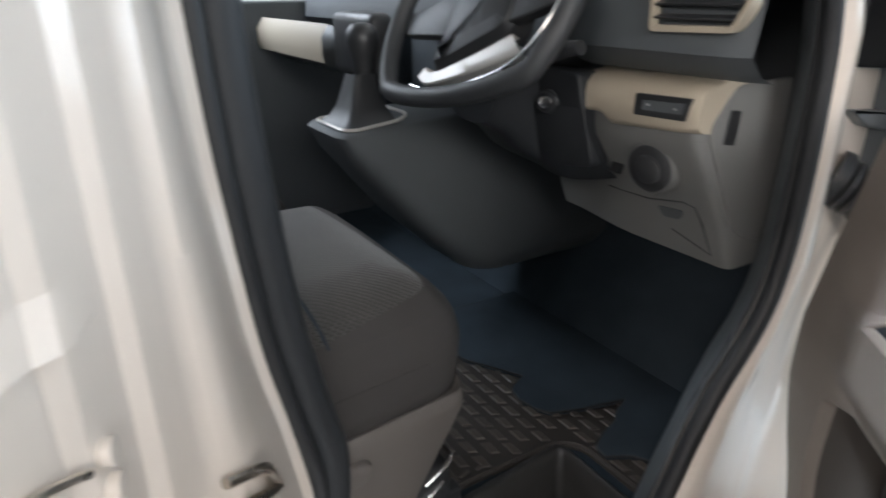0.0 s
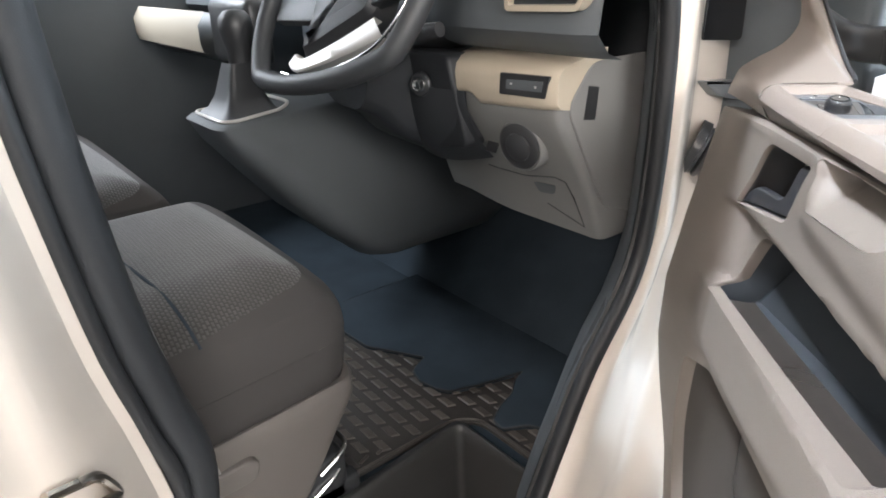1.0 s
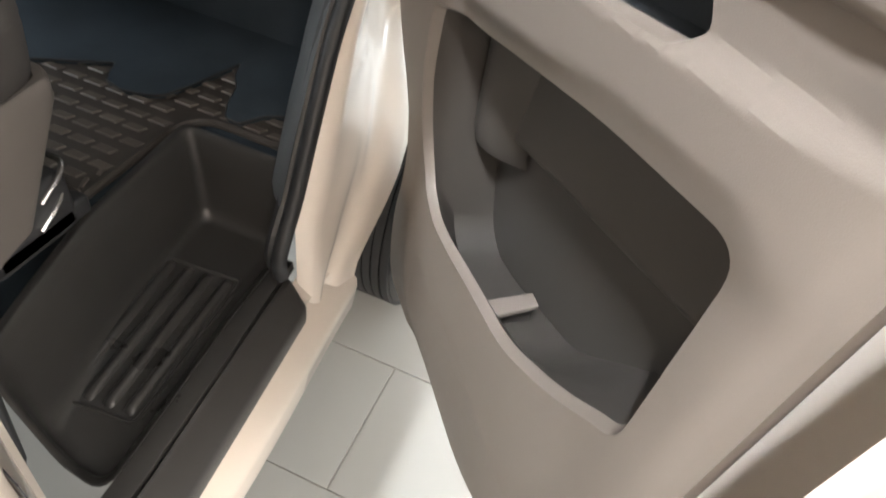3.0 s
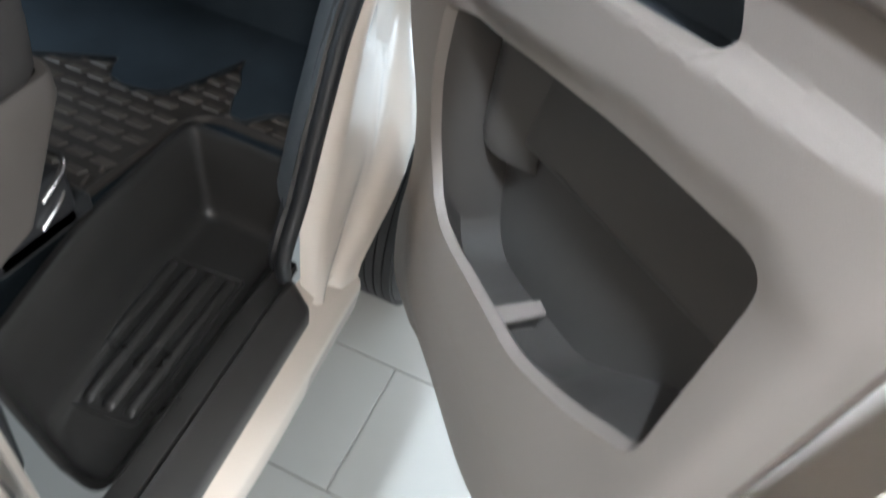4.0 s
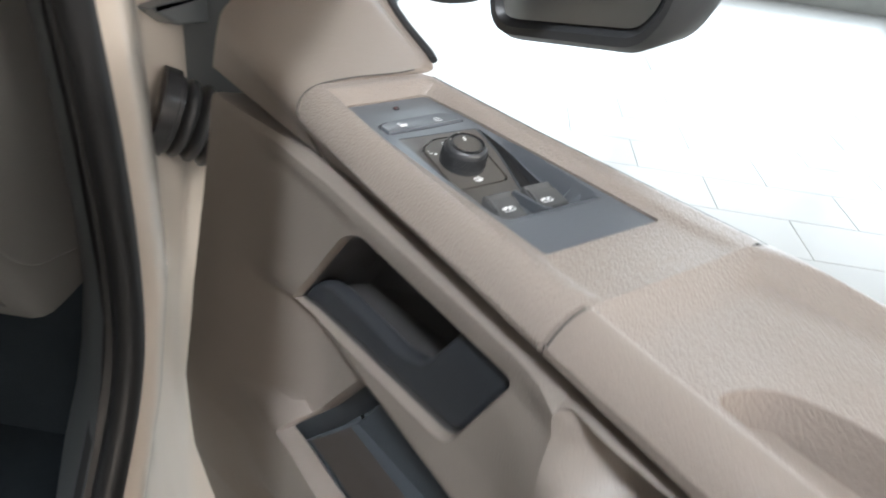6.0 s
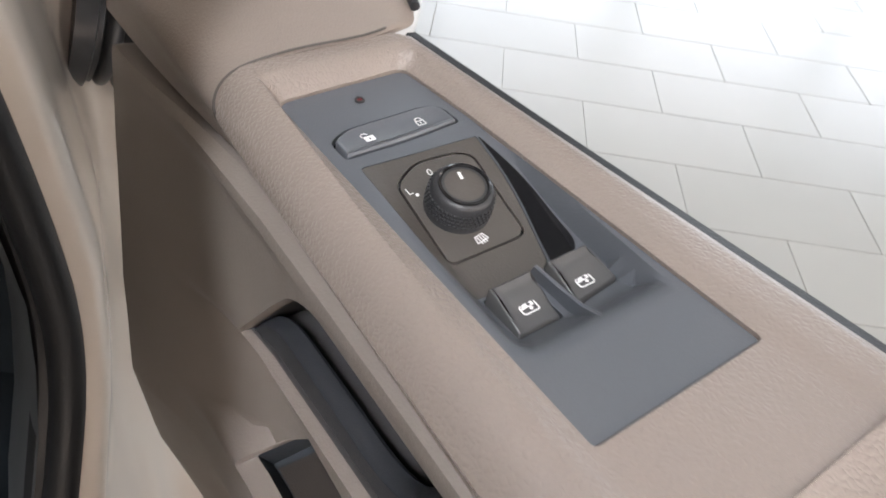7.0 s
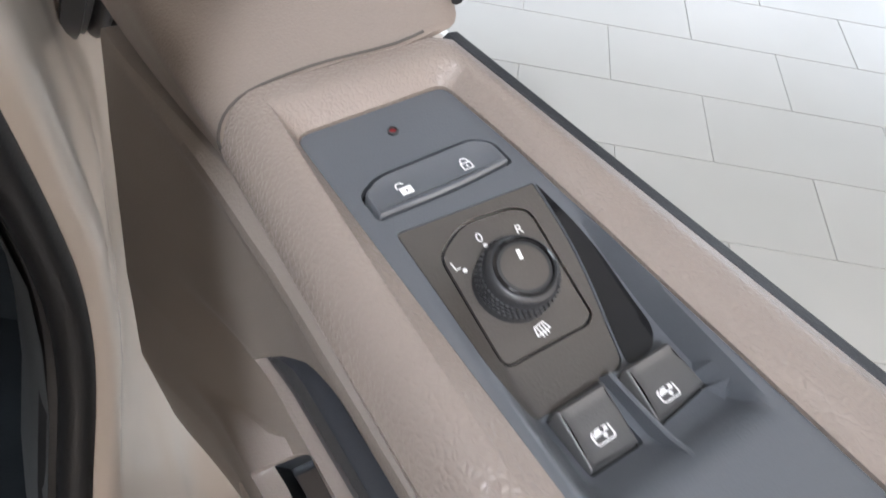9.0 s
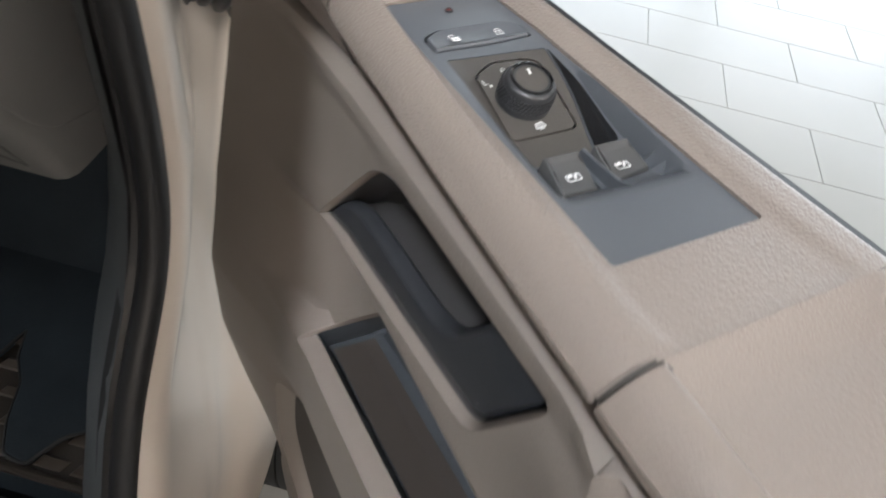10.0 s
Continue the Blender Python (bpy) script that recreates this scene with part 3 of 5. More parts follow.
# trim ahead of the switch panel that rises into the triangle below the mirror
SAIL = [((-0.0185, -0.0165, 1.2590), (-0.158, 0.002, 1.2625)), ((-0.0245, -0.0120, 1.270), (-0.165, -0.002, 1.272)), ((-0.0315, -0.0080, 1.2825), (-0.178, -0.009, 1.283)),
        ((-0.0365, -0.0175, 1.2925), (-0.190, -0.017, 1.2915)), ((-0.0385, -0.042, 1.2955), (-0.202, -0.036, 1.302)), ((-0.0385, -0.080, 1.2960), (-0.228, -0.072, 1.318)),
        ((-0.0520, -0.098, 1.2975), (-0.264, -0.096, 1.338)), ((-0.115, -0.107, 1.308), (-0.310, -0.108, 1.360)), ((-0.200, -0.113, 1.340), (-0.350, -0.112, 1.385)),
        ((-0.300, -0.118, 1.383), (-0.400, -0.116, 1.410)), ((-0.420, -0.120, 1.435), (-0.440, -0.120, 1.440))]
right, left_ = curve([L(*p) for p, q in SAIL], 5), curve([L(*q) for p, q in SAIL], 5)
g = Geo()
g.loft([[p.lerp(q, i / 24) + L(0, 0.004 * math.sin(math.pi * i / 24), 0.004 * math.sin(math.pi * i / 24)) for i in range(25)] for p, q in zip(right, left_)], False)
g.loft([right, [p + L(0.001, -0.003, -0.001) for p in right], [p + L(0.0, -0.008, -0.003) for p in right]], False)
g.loft([left_, [p + L(-0.004, -0.005, 0) for p in left_], [p + L(-0.004, -0.03, 0) for p in left_]], False)
part("mirror_corner_trim", g, SMOOTH, door, "tan triangular trim below the window corner", 50)
g = Geo()
g.tube([p + L(0.0006, 0.0002, 0.0002) for p in right[:27]], 0.00055, 6)
part("trim_seam", g, POCKETM, door, "dark joint between trim and armrest")
g = Geo()
g.tube([p + L(0.002, -0.008, -0.001) for p in right[30:]], 0.0024, 8)
part("corner_seal", g, RUBBER, door, "black rubber edge")

# steel shell, seals and window post
g = Geo()
shell = dense(rounded([(-0.150, 1.262), (-0.165, 1.230), (-0.155, 1.09), (-0.165, 0.95), (-0.16, 0.86), (-0.14, 0.735), (-0.14, 0.635), (-0.19, 0.50), (-0.225, 0.25), (-0.18, 0.16), (0.07, 0.18), (0.38, 0.30), (0.56, 0.42), (0.668, 0.55), (0.668, 1.295), (0.0, 1.262)], 0.03, 4), 0.03)


def shell_w(a, b):
    deep = min(card_w(a, b) - 0.028, card_w(a, b) * 0.5 - 0.03)
    return deep + (card_w(a, b) - 0.008 - deep) * sstep(0.52, 0.60, a)


g.loft([[L(a, shell_w(a, b), b) for a, b in inset(shell, 0.010)], [L(a, shell_w(a, b) - 0.008, b) for a, b in shell],
        [L(a, -0.115, b) for a, b in shell], [L(a, -0.13, b) for a, b in inset(shell, 0.01)]], True, False, True)
part("door_shell", g, WHITE, door, "white painted steel shell")
g = Geo()
g.loft([[L(u, table(u, [(-0.043, -0.0965), (0.05, -0.1115), (0.178, -0.128), (0.62, -0.135)]) - w, arm_top(u) + v) for w, v in ((-0.001, -0.016), (-0.001, -0.008), (0.002, -0.0055), (0.006, -0.006), (0.009, -0.010), (0.011, -0.03))] for u in [-0.043 + 0.03 * i for i in range(23)]], False)
part("window_weatherstrip", g, BIN, door, "dark grey rubber window seal")
g = Geo()
g.tube([L(-0.125, -0.125, 1.40), L(-0.17, -0.128, 1.52), L(-0.25, -0.13, 1.75), L(-0.30, -0.13, 1.9)], 0.022, 8)
part("window_post", g, BLACK, door)
g = Geo()
g.tube([L(0.64, -0.125, 1.28), L(0.64, -0.13, 1.6), L(0.62, -0.14, 1.95)], 0.022, 8)
part("rear_window_post", g, BLACK, door)

# rubber sleeve of the cable between pillar and door
g = Geo()
pts, rad = [], []
base_, axis = Vector((-0.250, 1.262, 1.132)), Vector((0.100, 0.052, -0.046))
for i in range(97):
    t = i / 96
    pts.append(base_ + axis * t + Vector((0, 0, -0.012 * t * t)))
    rad.append(0.045 if t < 0.12 else 0.040 if t < 0.16 else 0.0305 + 0.0105 * abs(math.sin(math.pi * (t - 0.16) * 8)) ** 0.6)
g.tube(pts, rad, 20, squash=1.1)
sleeve = thing("cable_sleeve", "black ribbed rubber cable sleeve between pillar and door", "cable sleeve")
part("bellows", g, material("sleeve_rubber", (0.032, 0.033, 0.036), 0.36, bump=0.1, bump_scale=400), sleeve)

# ---- switch panel ----
TOP = 1.2865


def dip(u, w):
    """Depth of the hollow in the switch panel."""
    wi, wo = -0.037, -0.0895
    a = sstep(wi + 0.003, wi - 0.0075, w)
    b = sstep(wo - 0.001, wo + 0.001, w)
    along = 0.0098 * sstep(0.022, 0.090, u) * (1 - sstep(0.1070, 0.119, u))
    return along * a * b


def pt(u, w, h=0.0):
    return L(u, w, TOP + 0.055 * (u + 0.018) + h - dip(u, w))


g = Geo()
face = inset(PANEL, 0.0006)
lock = dense(rounded([(0.0065, -0.0415), (0.0050, -0.0765), (0.0095, -0.0828), (0.0205, -0.0832), (0.0228, -0.060), (0.0228, -0.0345), (0.0115, -0.0340)], [0.005, 0.004, 0.003, 0.002, 0.01, 0.002, 0.003], 4), 0.004)
w1 = rounded([(0.0910, -0.0436), (0.0908, -0.0606), (0.1078, -0.0617), (0.1078, -0.0445)], 0.0012, 3)
w2 = rounded([(0.0906, -0.0660), (0.0904, -0.0832), (0.1047, -0.0876), (0.1070, -0.0671)], 0.0016, 3)
SMOKED = dense(rounded([(0.0285, -0.0365), (0.0300, -0.0835), (0.060, -0.0810), (0.0895, -0.0720), (0.0905, -0.0395), (0.078, -0.0362)], [0.002, 0.001, 0.03, 0.004, 0.003, 0.01], 5), 0.004)
g.plate(dense(face, 0.004), [lock, SMOKED, dense(w1, 0.003), dense(w2, 0.003)], pt, 0.003, 0.0012)
g.loft([[pt(a, b) for a, b in face], [pt(a, b, -0.0006) for a, b in PANEL], [L(a, b, 1.272) for a, b in PANEL]])
for lp in (lock, SMOKED, w1, w2):
    g.loft([[pt(a, b) for a, b in lp], [pt(a, b, -0.004) for a, b in lp]], True, False, lp is not SMOKED)
part("bezel", g, SATIN, switches, "blue-grey satin bezel", 40)
# dark groove floors
g = Geo()
g.slab(lock, lambda a, b, h: pt(a, b, h), -0.0035, -0.003)
for lp in (w1, w2):
    g.slab(lp, lambda a, b, h: pt(a, b, h), -0.0038, -0.003)
part("switch_wells", g, GLOSS, switches)

# flat black sheet on the panel stands in for the recess's darkness
g = Geo()
GAP_ = dense(rounded([(0.0305, -0.0838), (0.056, -0.0880), (0.085, -0.0868), (0.0905, -0.0805), (0.0898, -0.0725), (0.060, -0.0814)], [0.001, 0.01, 0.006, 0.004, 0.002, 0.02], 4), 0.003)
g.plate(GAP_, [], lambda a, b: pt(a, b, 0.0004), 0.002)
part("recess_wall", g, GLOSS, switches, "flat black sheet in place of a dark recess")
plate_in = inset(SMOKED, 0.0003)
PLATE = dense(rounded([(0.0400, -0.0435), (0.0330, -0.0550), (0.0345, -0.0720), (0.0380, -0.0768), (0.0735, -0.0742), (0.0755, -0.0705), (0.0755, -0.0445), (0.0735, -0.0425)], [0.004, 0.005, 0.006, 0.003, 0.002, 0.002, 0.002, 0.002], 5), 0.004)
g = Geo()
g.plate(dense(plate_in, 0.003), [PLATE], lambda a, b: pt(a, b, -0.0002), 0.003)
g.loft([[pt(a, b, -0.0002) for a, b in plate_in], [pt(a, b, -0.003) for a, b in plate_in]])
part("smoked_plate", g, SMOKE, switches, "brown-grey plate")
g = Geo()
g.plate(dense(inset(PLATE, 0.0009), 0.003), [], lambda a, b: pt(a, b, -0.0001), 0.003)
g.loft([[pt(a, b, -0.0001) for a, b in inset(PLATE, 0.0009)], [pt(a, b, -0.002) for a, b in inset(PLATE, 0.0009)]])
mirror_plate = part("mirror_plate", g, SMOKE, switches)
g = Geo()
g.plate(dense(PLATE, 0.003), [], lambda a, b: pt(a, b, -0.0016), 0.004)
part("mirror_plate_groove", g, GLOSS, switches)


def tangent(u, w, turn=0.0, lift=0.0004):
    """A frame lying on the panel at (u, w); its x points towards -w turned by turn degrees."""
    o = pt(u, w, lift)
    eu = (pt(u + 0.002, w) - pt(u - 0.002, w)).normalized()
    ew = (pt(u, w - 0.002) - pt(u, w + 0.002)).normalized()
    nz = ew.cross(-eu).normalized()
    ew = (-eu).cross(nz).normalized()
    m = Matrix((ew, -eu, nz)).transposed().to_4x4()
    m.translation = o
    return m @ Matrix.Rotation(radians(turn), 4, "Z")


# lock rocker
g = Geo()
lk = inset(lock, 0.0012)
g.loft([[pt(a, b, -0.003) for a, b in lk], [pt(a, b, 0.0002) for a, b in lk], [pt(a, b, 0.001) for a, b in inset(lk, 0.0006)], [pt(a, b, 0.001) for a, b in inset(lk, 0.0012)], [pt(a, b, 0.0007) for a, b in inset(lk, 0.0017)]], True, False, True)
rocker = part("lock_rocker", g, SATIN, switches, "lock and unlock rocker")


def padlock(parent, m, s, filled, open_):
    g = Geo()
    if filled:
        g.box((0, 0, 0), (4.2 * s, 3.2 * s, 0.15 * s), 0)
    else:
        for x, y, a, b in ((0, 1.5, 4.2, 0.4), (0, -1.5, 4.2, 0.4), (1.9, 0, 0.4, 3.0), (-1.9, 0, 0.4, 3.0), (0, 0, 0.6, 1.1)):
            g.box((x * s, y * s, 0), (a * s, b * s, 0.15 * s), 0)
    k = 1.2 * s if open_ else 0
    arc = [(-1.4 * s - k, 1.6 * s), (-1.4 * s - k, 2.9 * s), (-0.7 * s - k, 3.7 * s), (0.7 * s - k, 3.7 * s), (1.4 * s - k, 2.9 * s)] + ([] if open_ else [(1.4 * s, 1.6 * s)])
    for (x0, y0), (x1, y1) in zip(arc, arc[1:]):
        le = math.hypot(x1 - x0, y1 - y0)
        g.box(((x0 + x1) / 2, (y0 + y1) / 2, 0), (le + 0.3 * s, 0.42 * s, 0.15 * s), 0, Matrix.Rotation(math.atan2(y1 - y0, x1 - x0), 4, "Z"))
    o = part("lock_symbol", g, SYMBOL, parent)
    o.matrix_basis = m
    if filled:
        g = Geo()
        g.box((0, -0.2 * s, 0.1 * s), (0.55 * s, 1.2 * s, 0.15 * s), 0)
        part("keyhole", g, BLACK, o)


padlock(rocker, tangent(0.0165, -0.0470, 0, 0.0013), 0.0009, True, True)
padlock(rocker, tangent(0.0160, -0.0685, 0, 0.0013), 0.00085, False, False)

# warning lamp
g = Geo()
g.lathe([(0.0019, -0.001), (0.0019, 0.0004), (0.0014, 0.0006), (0.0012, 0.0)], tangent(-0.0085, -0.0565), 20)
lamp = part("warning_lamp_ring", g, BLACK, switches)
g = Geo()
g.lathe([(0.0012, -0.001), (0.0011, 0.0001), (0.0006, 0.0004)], tangent(-0.0085, -0.0565), 16)
part("warning_lamp_lens", g, LAMP_RED, lamp, "dark red lens")

# mirror knob
km = tangent(0.0560, -0.0580, 0, 0.0) @ Matrix.Diagonal((1.12, 1.12, 1.08, 1))
g = Geo()
g.lathe([(0.0102, -0.001), (0.0102, 0.001), (0.0099, 0.0022), (0.0096, 0.0072), (0.0092, 0.0092), (0.0085, 0.0104), (0.0078, 0.0107)], km, 48)
for row in range(4):
    for i in range(44):
        a = 2 * math.pi * (i + 0.5 * (row % 2)) / 44
        g.box((0, 0, 0), (0.0008, 0.0009, 0.0009), 0, km @ Matrix.Rotation(a, 4, "Z") @ Matrix.Translation((0.00985 - 0.00006 * row, 0, 0.0026 + row * 0.0015)))
knob = part("mirror_knob", g, BLACK, switches, "black knurled mirror knob")
g = Geo()
g.lathe([(0.0079, 0.0098), (0.0077, 0.0112), (0.0071, 0.0115), (0.0067, 0.0108), (0.0067, 0.0100)], km, 48)
part("knob_ring", g, GLOSS, knob, "gloss black ring")
g = Geo()
g.lathe([(0.0067, 0.0098), (0.0066, 0.0106), (0.0045, 0.0109), (0.0010, 0.0109)], km, 40)
part("knob_cap", g, SMOKE, knob)
g = Geo()
g.box((0, 0.0032, 0.01105), (0.0009, 0.0026, 0.0002), 0, None)
o = part("knob_mark", g, SYMBOL, knob)
o.matrix_basis = km @ Matrix.Rotation(radians(-8), 4, "Z")

text("letter_l", "L", 0.0042, tangent(0.0448, -0.0462, 8), SYMBOL, mirror_plate)
text("letter_o", "0", 0.0042, tangent(0.0400, -0.0572, -6), SYMBOL, mirror_plate)
text("letter_r", "R", 0.0042, tangent(0.0425, -0.0695, -12), SYMBOL, mirror_plate)
for u, w in ((0.0470, -0.0480), (0.0428, -0.0575)):
    g = Geo()
    g.lathe([(0.0007, 0.0), (0.0007, 0.0001)], tangent(u, w), 10)
    part("print_dot", g, SYMBOL, mirror_plate)
# heated mirror symbol
g = Geo()
s = 0.001
for x0, y0, x1, y1 in ((-2.4, -1.0, -1.6, 1.4), (-1.6, 1.4, 1.6, 1.4), (1.6, 1.4, 2.2, -1.0), (2.2, -1.0, -2.4, -1.0), (-1.0, -1.9, -1.0, 0.9), (0, -1.9, 0, 0.9), (1.0, -1.9, 1.0, 0.9)):
    le = math.hypot(x1 - x0, y1 - y0) * s
    g.box(((x0 + x1) / 2 * s, (y0 + y1) / 2 * s, 0), (le + 0.0003, 0.00036, 0.0001), 0, Matrix.Rotation(math.atan2(y1 - y0, x1 - x0), 4, "Z"))
o = part("heated_mirror_symbol", g, SYMBOL, mirror_plate)
o.matrix_basis = tangent(0.0705, -0.0580, 10)


def window_switch(w_mid, lp):
    g = Geo()
    q = inset(lp, 0.0007)

    def pp(a, b, h):
        return L(a, b, TOP - 0.0050 + h + 0.0035 * sstep(0.112, 0.092, a) + 0.001)

    def paddle(a, b):
        # hollow top with a raised front and side lip, falling towards the thumb rest
        e = sstep(0.0945, 0.0915, a) + sstep(-0.0030, -0.0005, b - max(p[1] for p in q))
        return 0.0018 + 0.0016 * min(1.0, e) - 0.0014 * sstep(0.096, 0.1075, a)

    g.loft([[pp(a, b, -0.006) for a, b in q], [pp(a, b, paddle(a, b) - 0.0008) for a, b in q], [pp(a, b, paddle(a, b) - 0.0002) for a, b in inset(q, 0.0004)], [pp(a, b, paddle(a, b)) for a, b in inset(q, 0.0008)]])
    g.plate(dense(inset(q, 0.0008), 0.001), [], lambda a, b: pp(a, b, paddle(a, b)), 0.001)
    sw = part("window_switch", g, SWITCHM, switches, "grey window switch", 50)
    g = Geo()
    s = 0.00105
    ring = [(-2.7, -1.5), (-2.2, -2.0), (2.2, -2.0), (2.7, -1.5), (2.7, 1.8), (2.2, 2.3), (-0.9, 2.3), (-2.7, 0.5)]
    for (x0, y0), (x1, y1) in zip(ring, ring[1:] + ring[:1]):
        le = math.hypot(x1 - x0, y1 - y0) * s
        g.box(((x0 + x1) / 2 * s, (y0 + y1) / 2 * s, 0), (le + 0.0003, 0.00042, 0.0001), 0, Matrix.Rotation(math.atan2(y1 - y0, x1 - x0), 4, "Z"))
    g.slab([(-2.3 * s, -0.3 * s), (2.0 * s, 0.1 * s), (2.0 * s, 1.8 * s), (-0.7 * s, 1.8 * s), (-2.3 * s, 0.2 * s)], lambda a, b, h: Vector((a, b, h)), 0.0, 0.0001)
    g.box((0.5 * s, -0.75 * s, 0.0001), (1.0 * s, 1.0 * s, 0.0001), 0, Matrix.Rotation(0.8, 4, "Z"))
    o = part("window_symbol", g, SYMBOL, sw)
    m = tangent(-0.01, w_mid, 0)
    m.translation = pp(0.1010, w_mid, 0.0018)
    o.matrix_basis = m
    g = Geo()
    g.box((0.5 * s, 0.75 * s, 0.00012), (1.0 * s, 1.0 * s, 0.0001), 0, Matrix.Rotation(0.8, 4, "Z"))
    part("arrow_mark", g, BLACK, o)


window_switch(-0.0525, w1)
window_switch(-0.0745, w2)
g = Geo()
g.loft([[L(u, -0.0640 - 0.04 * (u - 0.09) + sw_, h) for sw_, h in ((0.0009, TOP - 0.012), (0.0007, z - 0.0003), (0.0, z), (-0.0007, z - 0.0003), (-0.0009, TOP - 0.012))] for u, z in ((0.0885, TOP - 0.005), (0.090, TOP + 0.001), (0.100, TOP + 0.002), (0.110, TOP + 0.0035), (0.1165, TOP + 0.0065))], False)
part("switch_divider", g, SATIN, switches)

# ---- outside mirror ----
mirror = thing("side_mirror", "black folding outside mirror on a van door", "mirror", DOOR_AT)
g = Geo()
mo = dense(rounded([(-0.236, 1.240), (-0.252, 1.612), (-0.035, 1.672), (-0.018, 1.322), (-0.04, 1.288)], [0.05, 0.05, 0.06, 0.05, 0.03], 6), 0.03)
g.loft([[L(a, -0.294, b) for a, b in inset(mo, 0.018)], [L(a, -0.286, b) for a, b in inset(mo, 0.012)], [L(a, -0.285, b) for a, b in inset(mo, 0.005)], [L(a, -0.294, b) for a, b in mo], [L(a, -0.34, b) for a, b in inset(mo, 0.006)], [L(a, -0.385, b) for a, b in inset(mo, 0.03)], [L(a, -0.40, b) for a, b in inset(mo, 0.05)]], True, True, True)
part("housing", g, BLACK, mirror)
g = Geo()
g.slab(inset(mo, 0.019), lambda a, b, h: L(a, h, b), -0.293, -0.291)
part("mirror_glass", g, MIRROR, mirror, "mirror glass darkened in place of a dark reflection")
g = Geo()
g.tube(curve([L(-0.30, -0.12, 1.345), L(-0.26, -0.16, 1.318), L(-0.20, -0.20, 1.318), L(-0.13, -0.26, 1.345), L(-0.10, -0.33, 1.37)], 5), 0.026, 12, squash=0.8)
part("mirror_arm", g, BLACK, mirror)
g = Geo()
g.lathe([(0.030, -0.022), (0.032, -0.018), (0.032, 0.018), (0.030, 0.022)], Matrix.Translation(L(-0.19, -0.21, 1.32)) @ Matrix.Rotation(radians(8), 4, "X"), 20)
part("fold_joint", g, BLACK, mirror)

# ---- van body ----
van = thing("van_body", "white panel van body with an open doorway", "van")


def seal_y(z):
    return table(z, [(0.36, 0.76), (0.50, 0.755), (0.55, 0.775), (0.625, 0.831), (0.724, 0.875), (0.775, 0.905), (0.87, 0.955), (0.96, 1.03), (1.05, 1.066), (1.2, 1.075), (1.36, 1.073), (1.9, 0.85)])


def pillar(a, z):
    """Hinge pillar: a from the seal forwards."""
    ys = max(seal_y(z) + 0.004, 0.832)
    yf = table(z, [(0.36, 0.955), (0.44, 0.97), (0.52, 1.055), (0.63, 1.13), (0.75, 1.22), (0.95, 1.42), (1.2, 1.52), (1.9, 1.3)])
    flare = sstep(1.0, 0.62, z)
    out = [(0.0, -0.180), (0.04, -0.168 + 0.008 * flare), (0.10, -0.170 + 0.018 * flare), (0.22, -0.186 + 0.036 * flare), (0.34, -0.204 + 0.058 * flare), (0.44, -0.222 + 0.080 * flare), (0.50, -0.232 + 0.097 * flare), (0.58, -0.240 + 0.107 * flare), (0.9, -0.250 + 0.128 * flare), (1.0, -0.254 + 0.13 * flare)]
    x = table((yf - ys) * a / 0.285, out)
    # a pressed crease runs down the pillar, wider towards the sill
    low = sstep(1.05, 0.55, z)
    d = (a - table(z, [(0.36, 0.40), (0.55, 0.47), (0.75, 0.58), (0.95, 0.66), (1.1, 0.70)])) / (0.07 + 0.07 * low)
    x -= (0.004 + 0.010 * low) * math.exp(-d * d)
    return Vector((x, ys + (yf - ys) * a, z))


g = Geo()
zs = [0.37 + 0.02 * i for i in range(77)]
g.loft([[pillar(i / 40, z) for i in range(41)] for z in zs], False)
g.loft([[pillar(1, z) + Vector((dx, dy, 0)) for dx, dy in ((0, 0), (-0.004, 0.006), (-0.02, 0.008), (-0.12, 0.012))] for z in zs], False)
part("hinge_pillar", g, WHITE, van, "white painted hinge pillar", 60)

# sill: painted outer strip
g = Geo()
sec = [(-0.19, 0.492), (-0.166, 0.447), (-0.150, 0.440), (-0.118, 0.400), (-0.108, 0.388), (-0.106, 0.37), (-0.115, 0.30), (-0.2, 0.26)]
g.loft([[Vector((x + 0.006 + 0.036 * sstep(0.50, 1.05, y) * (-1 if x > -0.16 else 0), y, z)) for x, z in sec] for y in [0.05 + 0.05 * i for i in range(19)] + [0.965]], False)
part("sill", g, WHITE, van, "white painted sill", 50)

# rear jamb and flank


def jamb_shift(z):
    return table(z, [(0.36, 0.03), (0.60, 0.033), (0.80, 0.042), (0.97, 0.052), (1.03, 0.043), (1.08, 0.0345), (1.115, 0.027), (1.15, 0.0205), (1.21, 0.014), (1.30, 0.005), (1.40, 0.0), (2.1, -0.015)])


g = Geo()
LEAN = [(1.70, 0.0), (1.78, -0.004), (1.85, -0.016), (1.93, -0.045), (2.1, -0.10), (2.5, -0.2)]
jsec = [(-0.33, 0.374), (-0.25, 0.352), (-0.19, 0.338), (-0.182, 0.328), (-0.165, 0.322), (-0.135, 0.312), (-0.108, 0.3025), (-0.101, 0.298), (-0.098, 0.291), (-0.095, 0.285), (-0.088, 0.281), (-0.072, 0.277), (-0.064, 0.272), (-0.0615, 0.265), (-0.059, 0.257), (-0.052, 0.252), (-0.036, 0.247), (-0.028, 0.242), (-0.025, 0.235), (-0.022, 0.227), (-0.012, 0.221), (-0.002, 0.213), (0.008, 0.202), (0.012, 0.185), (0.012, 0.10), (0.014, -0.3), (0.014, -0.62)]
jsec = [(x, y + 0.45 * (0.3025 - 0.866 * (x + 0.108) - y) if -0.108 <= x <= 0.008 and y > 0.2 else y) for x, y in jsec]
jz = [0.36 + 0.03 * i for i in range(72)]
